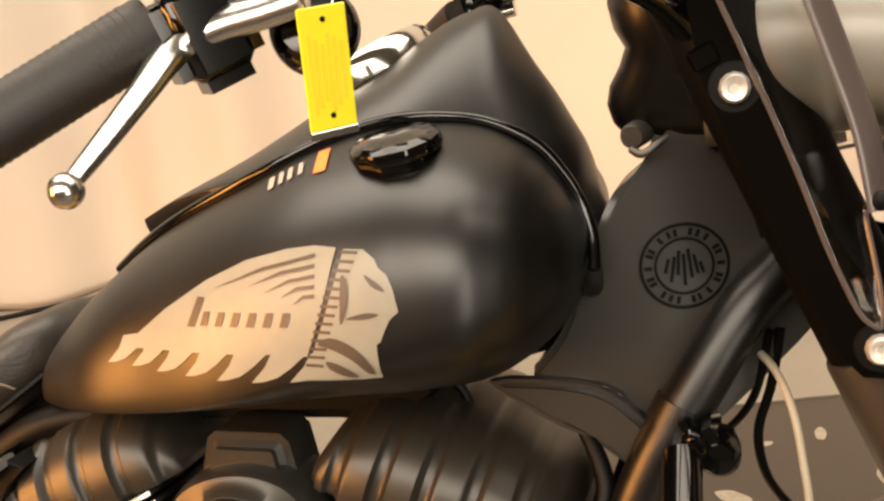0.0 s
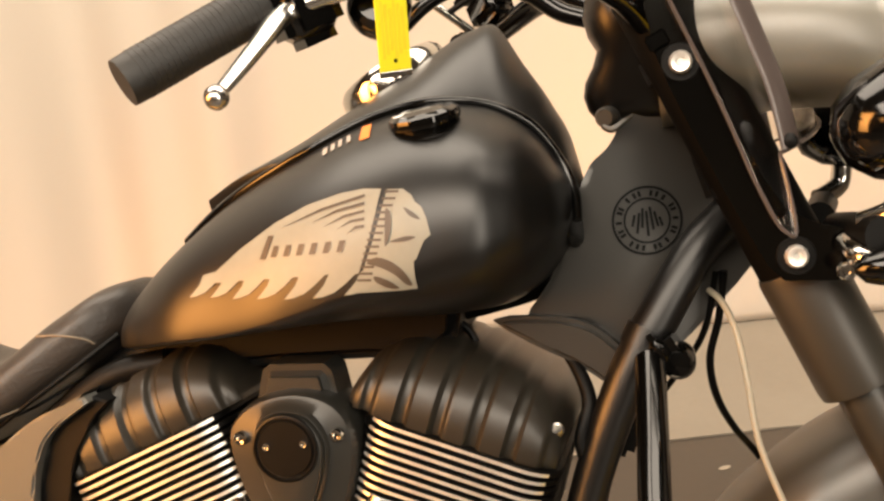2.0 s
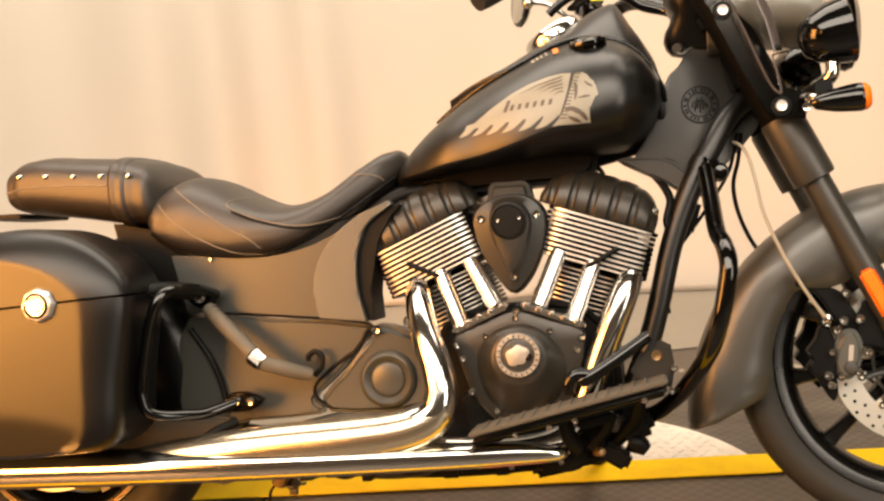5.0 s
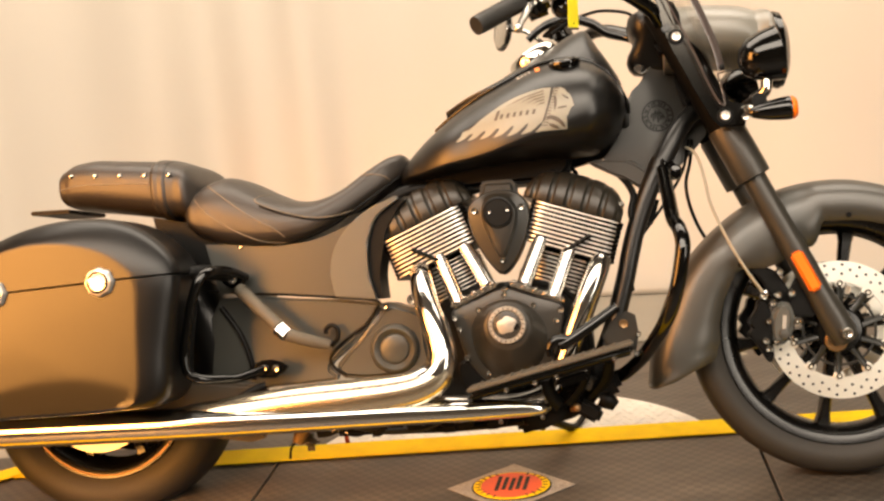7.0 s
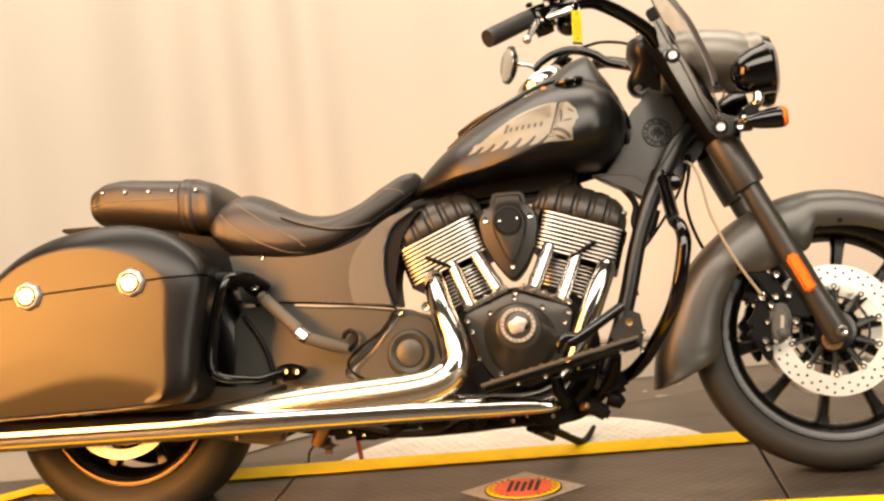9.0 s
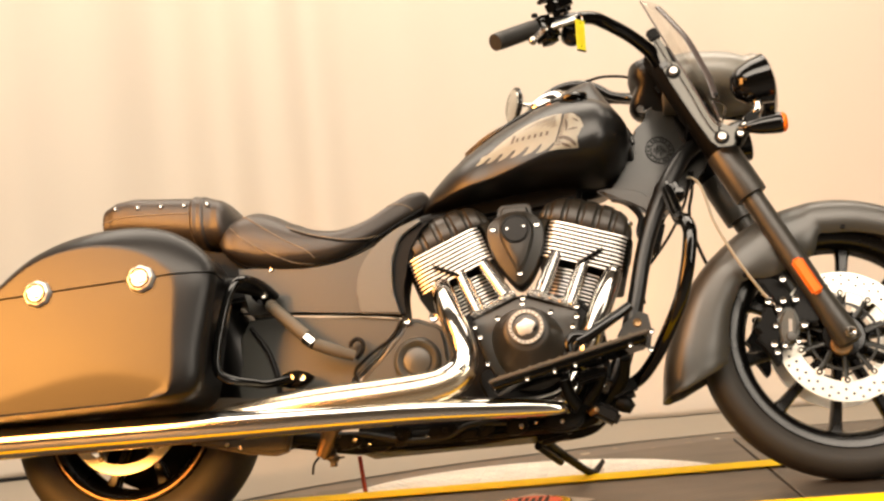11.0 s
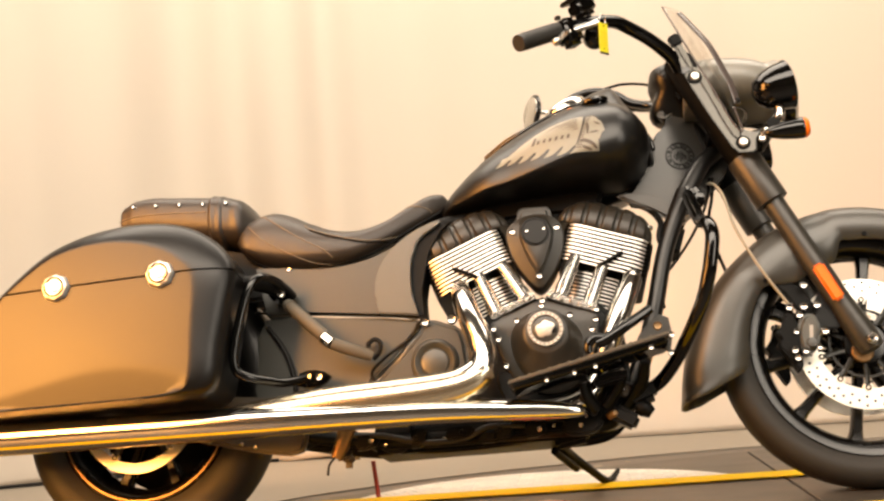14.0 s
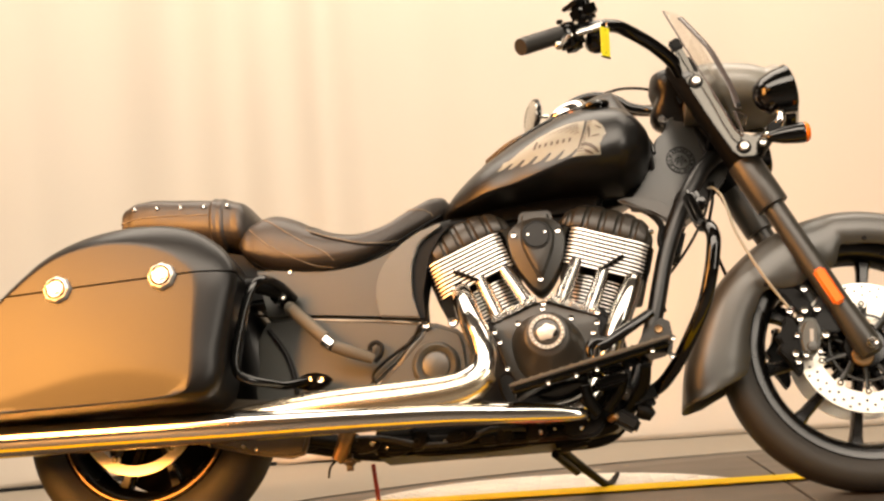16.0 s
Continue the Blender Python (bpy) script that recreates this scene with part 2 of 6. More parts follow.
def tube(pts, r, seg=12, per=8, squash=1.0):
    """A bent round bar. r: one radius, or one for each point."""
    rs = r if isinstance(r, (list, tuple)) else [r] * len(pts)
    S = smoothed([(*p, q) for p, q in zip(pts, rs)], per) if len(pts) > 2 else [np.array((*p, q), float) for p, q in zip(pts, rs)]
    C = [Vector(s[:3]) for s in S]
    up = None
    rings = []
    for i, c in enumerate(C):
        t = (C[min(i + 1, len(C) - 1)] - C[max(i - 1, 0)]).normalized()
        if up is None:
            up = t.orthogonal().normalized()
        up = (up - t * up.dot(t)).normalized()
        side = t.cross(up)
        rr = max(S[i][3], 0.0004)
        rings.append([c + up * math.cos(a) * rr + side * math.sin(a) * rr * squash for a in np.linspace(0, 2 * math.pi, seg, endpoint=False)])
    return skin(rings)


def turned(prof, at, axis=(0, -1, 0), seg=48, loop=False, wobble=None):
    """A turned body: (radius, height along the axis) about the place."""
    ax = Vector(axis).normalized()
    u = ax.orthogonal().normalized()
    if abs(ax.y) > 0.9:
        u = Vector((1, 0, 0)) - ax * ax.x
        u.normalize()
    v = ax.cross(u)
    c = Vector(at)
    rings = []
    for r, h in prof:
        rings.append([c + ax * h + (u * math.cos(a) + v * math.sin(a)) * max(r, 0.0002) * (wobble(a) if wobble else 1) for a in np.linspace(0, 2 * math.pi, seg, endpoint=False)])
    return skin(rings, cap=not loop, loop=loop)


def plate(outline, y0, y1, bevel=0.004, round_it=0, segs=2):
    """A plate with an outline in x and z, from y0 to y1, with rounded edges."""
    if round_it:
        outline = smoothed(outline, round_it, closed=True)
    bm = bmesh.new()
    a = [bm.verts.new((p[0], y0, p[1])) for p in outline]
    f = bm.faces.new(a)
    ext = bmesh.ops.extrude_face_region(bm, geom=[f])
    for v in ext["geom"]:
        if isinstance(v, bmesh.types.BMVert):
            v.co.y = y1
    if bevel:
        ed = [e for e in bm.edges if len(e.link_faces) == 2 and abs(e.verts[0].co.y - e.verts[1].co.y) < 1e-6]
        bmesh.ops.bevel(bm, geom=ed, offset=bevel, segments=segs, affect="EDGES", clamp_overlap=True)
    return bm


def block(size, m=None, bevel=0.004, segs=2):
    """A box with rounded edges, at the pose m."""
    bm = bmesh.new()
    bmesh.ops.create_cube(bm, size=1)
    bmesh.ops.scale(bm, vec=size, verts=bm.verts)
    if bevel:
        bmesh.ops.bevel(bm, geom=bm.edges[:], offset=bevel, segments=segs, affect="EDGES", clamp_overlap=True)
    if m is not None:
        bmesh.ops.transform(bm, matrix=m, verts=bm.verts)
    return bm


def hull(xs, top, bot, half, wide=None, n=2.4, steps=60, seg=64, mid=0.0, nlow=None):
    """A body with rounded cross-sections along x. wide: the height of its greatest width."""
    X = np.linspace(xs[0], xs[-1], steps)
    ft, fb, fh = curve(xs, top), curve(xs, bot), curve(xs, half)
    fw = curve(xs, wide) if wide else (lambda x: (ft(x) + fb(x)) / 2)
    rings = []
    for x in X:
        zt, zb, b, zw = ft(x), fb(x), max(fh(x), 0.001), fw(x)
        ring = []
        for a in np.linspace(0, 2 * math.pi, seg, endpoint=False):
            c, s = math.cos(a), math.sin(a)
            e = 2 / (n if s >= 0 else (nlow or n))
            yy = math.copysign(abs(c) ** e, c) * b
            zz = abs(s) ** e * ((zt - zw) if s >= 0 else (zb - zw)) + zw
            ring.append((x, mid + yy, zz))
        rings.append(ring)

    def side(x, z):
        zt, zb, b, zw = ft(x), fb(x), fh(x), fw(x)
        q = (z - zw) / ((zt - zw) if z >= zw else (zb - zw))
        k = n if z >= zw else (nlow or n)
        return mid - b * max(0.0, 1 - min(1, abs(q)) ** k) ** (1 / k)
    return rings, side


def bolt(x, y, z, r=0.006, parent=None, mat=None, axis=(0, -1, 0)):
    """A small domed socket bolt."""
    data = turned([(r * 0.3, r * 0.35), (r * 0.45, r * 0.7), (r * 0.8, r * 0.75), (r, r * 0.45), (r, -r * 0.4)], (x, y, z), axis, seg=12)
    return part("bolt", data, mat or CHROME, parent)


def fan_out(outline, at, n=72):
    """An outline resampled by its direction from a middle point."""
    d = smoothed(outline, 10, closed=True)
    ang = np.array([math.atan2(p[1] - at[1], p[0] - at[0]) for p in d])
    rad = np.array([math.hypot(p[0] - at[0], p[1] - at[1]) for p in d])
    o = np.argsort(ang)
    a = np.linspace(-math.pi, math.pi, n, endpoint=False)
    r = np.interp(a, ang[o], rad[o], period=2 * math.pi)
    return a, r


def dome(levels, at):
    """A shaped cover: (directions, radii, y) from the rim to the middle."""
    rings = []
    for a, r, y in levels:
        rings.append([(at[0] + q * math.cos(k), y, at[1] + q * math.sin(k)) for k, q in zip(a, r)])
    return skin(rings)


def strip_plate(left, right, y0, y1, bevel=0.004, per=8):
    """A plate between two smooth lines that run the same way."""
    return plate([tuple(p) for p in smoothed(left, per)] + [tuple(p) for p in reversed(smoothed(right, per))], y0, y1, bevel, 0, 3)


def top_thing(name, label, category, m=None, group="", kind=""):
    ob = new(name)
    ob.empty_display_size = 0.1
    if m is not None:
        ob.matrix_world = m
    return tagged(ob, label, category, group, kind)

# ---- the room ----

def structure(name, data, mat, label, category):
    ob = part(name, data, mat, None, "", smooth=False)
    return tagged(ob, label, category, kind="structure")


structure("floor", block((14, 12, 0.2), pose(0.8, -1.0, -0.135), 0), CONCRETE, "dark worn concrete floor of the showroom", "floor")
structure("wall_south", block((14, 0.2, 3.6), pose(0.8, -5.1, 1.7), 0), WALLPAINT, "plain dark brown painted wall behind the camera", "wall")
structure("wall_west", block((0.2, 12, 3.6), pose(-5.1, -1.0, 1.7), 0), WALLPAINT, "plain dark brown painted wall", "wall")
structure("wall_east", block((0.2, 12, 3.6), pose(6.7, -1.0, 1.7), 0), WALLPAINT, "plain dark brown painted wall", "wall")
structure("wall_north", block((14, 0.2, 3.6), pose(0.8, 4.9, 1.7), 0), WALLPAINT, "plain dark brown painted wall behind the drape", "wall")
structure("ceiling", block((14, 12, 0.2), pose(0.8, -1.0, 3.6), 0), CEILPAINT, "plain dim ceiling", "ceiling")


def slab(name, outline, z0, z1, mat, label, category):
    """A flat piece of floor with an outline in x and y."""
    bm = bmesh.new()
    f = bm.faces.new([bm.verts.new((x, y, z0)) for x, y in outline])
    e = bmesh.ops.extrude_face_region(bm, geom=[f])
    for v in e["geom"]:
        if isinstance(v, bmesh.types.BMVert):
            v.co.z = z1
    return structure(name, bm, mat, label, category)


far_edge = [tuple(p) for p in smoothed([(-4.9, 0.15), (-1.5, 0.25), (-0.2, 0.40), (0.25, 0.74), (0.6, 0.98), (1.0, 1.15), (1.4, 1.28), (2.2, 1.38), (6.4, 1.7)], 6)]
slab("pavement_far", far_edge + [(6.4, 4.7), (-4.9, 4.7)], -0.036, -0.031, FARFLOOR, "pale worn floor strip at the foot of the drape", "floor")
slab("pavement_near", [(-4.9, -4.9), (6.5, -4.9), (6.5, -1.25), (-4.9, -1.25)], -0.036, -0.031, CONCRETE, "dark worn concrete floor before the platform", "floor")


def drape():
    """A floor-length backdrop with soft vertical folds, deep at its rear end and nearly flat elsewhere."""
    X = np.linspace(-4.6, 5.4, 620)
    Z = np.linspace(0.0, 1.0, 44) ** 1.3
    line = curve([-4.6, -1.17, -0.22, 0.6, 1.6, 5.4], [0.42, 1.53, 1.84, 1.95, 1.97, 2.10])
    rng = np.random.RandomState(5)
    ph = rng.uniform(0, 6.28, 8)
    pts, faces = [], []
    for x in X:
        deep = 1 / (1 + math.exp((x - 0.35) * 2.6))
        y = float(line(x))
        g = (float(line(x + 0.01)) - float(line(x - 0.01))) / 0.02
        nrm = Vector((g, -1, 0)).normalized()
        hem = -0.028 + 0.012 * max(0.0, math.sin(x * 7.3 + 1)) * deep
        for k in Z:
            w = 0.0
            w += (0.005 + 0.046 * deep) * math.sin(x * 9 + ph[0] + 0.5 * math.sin(x * 2.3) - k * 0.9)
            w += (0.0030 + 0.019 * deep) * math.sin(x * 19 + ph[1] + 1.3 * math.sin(x * 4.3) + k * 1.3)
            w += (0.010 + 0.006 * deep) * math.sin(x * 5.1 + ph[2] + k * 0.7)
            w *= 0.75 + 0.35 * (1 - k)
            z = hem + (3.2 - hem) * k
            pts.append(Vector((x, y + 0.10 * (1 - math.exp(-max(z, 0.0) / 0.5)), z)) + nrm * (w + 0.02))
    nz = len(Z)
    for i in range(len(X) - 1):
        for j in range(nz - 1):
            a = i * nz + j
            faces.append((a, a + nz, a + nz + 1, a + 1))
    ob = part("backdrop_drape", (pts, faces), CURTAIN)
    s = ob.modifiers.new("cloth", "SOLIDIFY")
    s.thickness, s.offset = 0.004, 1
    return tagged(ob, "cream fabric backdrop drape hanging to the floor in folds", "curtain")


drape()

# the low platform: three dark panels with open joints between them
platform = top_thing("display_platform", "low dark platform with yellow edge lines and a tread plate", "platform", kind="structure")
for x0, x1, b0, b1 in ((-3.2, 0.337, 0.10, 0.36), (0.343, 1.532, 0.40, 0.91), (1.538, 5.2, 0.912, 2.2)):
    bm = bmesh.new()
    f = bm.faces.new([bm.verts.new(p) for p in ((x0, -1.15, -0.034), (x1, -1.15, -0.034), (x1, b1, -0.034), (x0, b0, -0.034))])
    e = bmesh.ops.extrude_face_region(bm, geom=[f])
    for v in e["geom"]:
        if isinstance(v, bmesh.types.BMVert):
            v.co.z = 0.0
    bmesh.ops.bevel(bm, geom=bm.edges[:], offset=0.002, segments=1, affect="EDGES")
    part("floor_panel", bm, MAT, platform, smooth=False)


def strip(name, a, b, w, z, mat, parent, t=0.002):
    a, b = Vector((*a, 0)), Vector((*b, 0))
    d = (b - a).normalized()
    n = Vector((-d.y, d.x, 0)) * w
    bm = bmesh.new()
    vs = [bm.verts.new(p + Vector((0, 0, z))) for p in (a, b, b + n, a + n)]
    f = bm.faces.new(vs)
    e = bmesh.ops.extrude_face_region(bm, geom=[f])
    for v in e["geom"]:
        if isinstance(v, bmesh.types.BMVert):
            v.co.z += t
    return part(name, bm, mat, parent, smooth=False)


strip("yellow_line", (-0.36, 0.135), (3.4, 0.375), 0.10, 0.0045, YELLOW, platform)
strip("yellow_line", (-0.60, -0.12), (-0.33, 0.17), 0.07, 0.007, YELLOW, platform)
strip("yellow_line", (-2.2, -0.325), (3.4, -0.30), 0.10, 0.0045, YELLOW, platform)


def tread_plate():
    cx, cy, R = 0.94, 0.12, 0.53
    lim = lambda x: 0.245 + 0.064 * x
    out = []
    for a in np.linspace(0, math.pi * 2, 160, endpoint=False):
        x, y = cx + R * math.cos(a), cy + R * math.sin(a)
        if y > lim(x):
            out.append((x, y))
    out.sort(key=lambda p: -p[0])
    bm = bmesh.new()
    f = bm.faces.new([bm.verts.new((x, y, 0.001)) for x, y in out])
    e = bmesh.ops.extrude_face_region(bm, geom=[f])
    for v in e["geom"]:
        if isinstance(v, bmesh.types.BMVert):
            v.co.z = 0.004
    pl = part("tread_plate", bm, TREAD, platform, "curved sheet of raised-pattern aluminium tread plate", smooth=False)
    pts, faces = [], []
    rng = random.Random(3)
    for i in range(-26, 27):
        for j in range(-26, 27):
            x, y = cx + (i + 0.5 * (j % 2)) * 0.030, cy + j * 0.026
            if (x - cx) ** 2 + (y - cy) ** 2 > (R - 0.015) ** 2 or y < lim(x) + 0.012:
                continue
            a = radians(45 if (i + j) % 2 else -45)
            c, s = math.cos(a), math.sin(a)
            k = len(pts)
            for u, v, z in ((-0.013, 0, 0.004), (0, -0.0045, 0.004), (0.013, 0, 0.004), (0, 0.0045, 0.004), (-0.006, 0, 0.0066), (0.006, 0, 0.0066)):
                pts.append((x + u * c - v * s, y + u * s + v * c, z))
            faces += [(k, k + 1, k + 4), (k + 1, k + 5, k + 4), (k + 1, k + 2, k + 5), (k + 2, k + 3, k + 5), (k + 3, k + 4, k + 5), (k + 3, k, k + 4)]
    tagged(part("tread_pattern", (pts, faces), TREAD, pl, smooth=False), kind="stuff")


tread_plate()


def disc_at(name, cx, cy, rx, ry, z, mat, parent, turn=0.0, t=0.0012, n=40, lobes=0):
    bm = bmesh.new()
    vs = []
    for a in np.linspace(0, 2 * math.pi, n, endpoint=False):
        k = 1 + (0.06 * math.cos(lobes * a) if lobes else 0)
        u, v = rx * math.cos(a) * k, ry * math.sin(a) * k
        vs.append(bm.verts.new((cx + u * math.cos(turn) - v * math.sin(turn), cy + u * math.sin(turn) + v * math.cos(turn), z)))
    f = bm.faces.new(vs)
    e = bmesh.ops.extrude_face_region(bm, geom=[f])
    for v in e["geom"]:
        if isinstance(v, bmesh.types.BMVert):
            v.co.z += t
    return part(name, bm, mat, parent, smooth=False)


# the sign set into the floor: a pale diamond with a red and yellow oval
sign = disc_at("floor_sign", 0.95, -0.026, 0.148, 0.136, 0.001, SIGNPLATE, None, n=4)
tagged(sign, "pale diamond floor sign with a red and yellow oval", "sign")
disc_at("oval_rim", 0.952, -0.028, 0.092, 0.080, 0.0035, MATLINE, sign, n=60)
disc_at("oval_border", 0.952, -0.028, 0.088, 0.076, 0.0048, YELLOW, sign, n=60)
for k in range(26):
    a = 2 * math.pi * (k + 0.5) / 26
    if abs(math.cos(a)) > 0.35:
        x, y = 0.952 + 0.078 * math.cos(a), -0.028 + 0.068 * math.sin(a)
        strip("border_bar", (x - 0.006 * math.cos(a), y - 0.006 * math.sin(a)), (x + 0.006 * math.cos(a), y + 0.006 * math.sin(a)), 0.004, 0.0072, MATLINE, sign, 0.0006)
disc_at("oval", 0.952, -0.028, 0.070, 0.070, 0.0062, REDMARK, sign, n=60)
for k in range(5):
    strip("sign_bar", (0.914 + k * 0.016, -0.060 + 0.005 * (k % 2)), (0.920 + k * 0.016, 0.020 - 0.006 * (k % 3)), -0.009, 0.0075, MATLINE, sign, 0.001)
rng = random.Random(11)
for x, y, w in ((1.08, 1.04, 0.030), (1.18, 1.12, 0.018), (1.36, 0.97, 0.034), (1.30, 1.06, 0.016), (1.52, 1.18, 0.022), (1.62, 1.05, 0.026), (1.42, 1.14, 0.014)):
    tagged(disc_at("paint_scuff", x, y, w, w * 0.5, -0.0346, CHALK, None, rng.uniform(0, 3), 0.0008, 14, 5), "pale scuff of dried paint on the dark floor", "scuff", "floor scuffs")

tagged(part("marker_rod", tube([(0.497, 0.30, 0.0), (0.488, 0.30, 0.10)], 0.006, 8), REDPAINT), "short red painted rod standing on the platform", "rod")
tagged(part("floor_cable", tube([(-2.2, 1.10, -0.024), (-1.5, 1.32, -0.024), (-1.17, 1.42, -0.024), (-0.7, 1.58, -0.024), (-0.4, 1.74, -0.024), (-0.2, 1.83, -0.024)], 0.007, 8), BLACK), "black cable lying along the foot of the drape", "cable")

# ---- the motorcycle, built upright and then leant on its side stand ----
LEANED = pose(1.7, 0, 0) @ pose(0, 0, 0, 0, -1.43, 0) @ pose(0, 0, 0, -12.1, 0, 0) @ pose(-1.7, 0, 0)
bike = top_thing("motorcycle", "satin black cruiser motorcycle with hard saddlebags leaning on its side stand", "motorcycle", LEANED)
FRONT, REAR = Vector((1.70, 0, 0.319)), Vector((0.0, 0, 0.311))


def wheel(name, at, R, half, lip, spokes, start, dish):
    """A cast wheel: rim with hub, tyre and spokes."""
    w = lip
    rim = [(w - 0.022, -half * 0.70), (w - 0.012, -half * 0.74), (w, -half * 0.74), (w + 0.003, -half * 0.80), (w, -half * 0.86), (w - 0.014, -half * 0.82), (w - 0.022, -half * 0.76), (w - 0.034, -half * 0.45),
           (w - 0.040, 0), (w - 0.034, half * 0.45), (w - 0.022, half * 0.76), (w - 0.014, half * 0.82), (w, half * 0.86), (w + 0.003, half * 0.80), (w, half * 0.74), (w - 0.012, half * 0.7), (w - 0.022, half * 0.5), (w - 0.026, 0), (w - 0.022, -half * 0.5)]
    ob = part(name, turned(rim, at, seg=96, loop=True), WHEELBLACK, bike, "gloss black cast wheel")
    s = R - lip
    prof = [(lip - 0.012, -half * 0.72), (lip + 0.004, -half * 0.80), (lip + s * 0.25, -half * 0.97), (lip + s * 0.29, -half * 1.005), (lip + s * 0.33, -half * 0.99), (lip + s * 0.5, -half * 1.0), (lip + s * 0.66, -half * 0.965), (lip + s * 0.68, -half * 0.935), (lip + s * 0.72, -half * 0.93), (lip + s * 0.88, -half * 0.74), (lip + s * 0.97, -half * 0.42), (R, 0),
            (lip + s * 0.97, half * 0.42), (lip + s * 0.88, half * 0.74), (lip + s * 0.72, half * 0.93), (lip + s * 0.5, half), (lip + s * 0.25, half * 0.97), (lip + 0.004, half * 0.80), (lip - 0.012, half * 0.72)]
    part("tyre", turned(prof, at, seg=112, loop=True), RUBBER, ob, "worn black rubber tyre")
    part("hub", turned([(0.018, -0.075), (0.045, -0.07), (0.05, -0.05), (0.038, -0.02), (0.038, 0.02), (0.05, 0.05), (0.045, 0.07), (0.018, 0.075)], at, seg=40), WHEELBLACK, ob)
    for k in range(spokes):
        a = radians(start + 360 / spokes * k)
        e, t = Vector((math.cos(a), 0, math.sin(a))), Vector((-math.sin(a), 0, math.cos(a)))
        rings = []
        for r, wd, dp, y in ((0.034, 0.015, 0.030, 0.0), (0.07, 0.0125, 0.024, dish * 0.3), (lip * 0.6, 0.0125, 0.020, dish * 0.6), (lip - 0.055, 0.0145, 0.020, dish * 0.3), (lip - 0.034, 0.019, 0.022, 0), (lip - 0.026, 0.027, 0.024, 0)):
            c = at + e * r + Vector((0, y, 0))
            rings.append([c + t * wd * math.copysign(abs(math.cos(q)) ** 0.5, math.cos(q)) + Vector((0, dp * math.sin(q), 0)) for q in np.linspace(0, 2 * math.pi, 10, endpoint=False)])
        part("spoke", skin(rings), WHEELBLACK, ob)
    return ob


def brake_disc(at, y, parent, R=0.15, inner=0.104, arms=10, side=-1, drilled=True):
    """A steel ring on floating buttons, carried by a black spider."""
    c = at + Vector((0, y, 0))
    ob = part("brake_disc", turned([(inner, -0.0025), (R, -0.0025), (R, 0.0025), (inner, 0.0025)], c, seg=96, loop=True), STEEL, parent, "drilled steel brake disc" if drilled else "plain steel brake disc")
    hole = None
    for k in range(48 if drilled else 0):
        for r in ((R - 0.008, R - 0.028) if k % 2 else (R - 0.018,)):
            a = 2 * math.pi * k / 48
            m = Matrix.Translation(c + Vector((math.cos(a) * r, side * 0.0029, math.sin(a) * r)))
            if hole is None:
                hole = part("drill_hole", turned([(0.0004, 0.0), (0.0032, 0.0)], (0, 0, 0), (0, side, 0), seg=8), BLACK, ob, smooth=False)
                hole.matrix_basis = m
            else:
                again("drill_hole", hole, ob, m)
    part("disc_carrier", turned([(0.030, -0.006), (0.054, -0.006), (0.058, 0.0), (0.054, 0.006), (0.030, 0.006)], c, seg=48, loop=True), GLOSS, ob)
    part("carrier_ring", turned([(0.074, -0.003), (0.079, -0.003), (0.079, 0.003), (0.074, 0.003)], c, seg=64, loop=True), PANEL, ob)
    for k in range(arms):
        a = 2 * math.pi * (k + 0.35) / arms
        e = Vector((math.cos(a), 0, math.sin(a)))
        part("carrier_arm", tube([c + e * 0.048, c + e * 0.075, c + e * (inner - 0.010)], [0.013, 0.0085, 0.0105], 10, 4, 0.5), PANEL, ob)
        part("disc_tab", turned([(0.0005, 0.0030), (0.0105, 0.0030), (0.0120, 0.0018), (0.0120, -0.0025)], c + e * (inner - 0.003), (0, side, 0), seg=20), STEEL, ob)
        part("disc_button", turned([(0.0030, 0.0020), (0.0036, 0.0062), (0.0066, 0.0062), (0.0076, 0.0045), (0.0076, 0.0020)], c + e * (inner - 0.003), (0, side, 0), seg=16, loop=True), CHROME, ob)
    return ob


fw = wheel("front_wheel", FRONT, 0.319, 0.064, 0.250, 10, 6, -0.01)
brake_disc(FRONT, -0.060, fw)
brake_disc(FRONT, 0.060, fw, side=1)
rw = wheel("rear_wheel", REAR, 0.309, 0.088, 0.213, 8, 20, 0)
brake_disc(REAR, -0.108, rw, R=0.146, inner=0.122, arms=5, drilled=False)
part("belt_pulley", turned([(0.045, 0.090), (0.165, 0.090), (0.172, 0.094), (0.172, 0.118), (0.165, 0.122), (0.045, 0.122)], REAR, (0, 1, 0), 72, True), BLACK, rw, "black toothed belt pulley")
# ring added for the orange highlight along the rear rim lip
part("rim_stripe", turned([(0.2045, -0.0012), (0.2085, -0.0012), (0.2085, 0.0012), (0.2045, 0.0012)], REAR + Vector((0, -0.0735, 0)), seg=96, loop=True), BRONZE, rw, "thin copper-coloured ring for the highlight on the rim lip")

# -- front fork --
slope = Vector((-0.402, 0, 0.916)).normalized()


def along(d, y):
    p = FRONT + slope * d
    return Vector((p.x - 0.004, y, p.z))


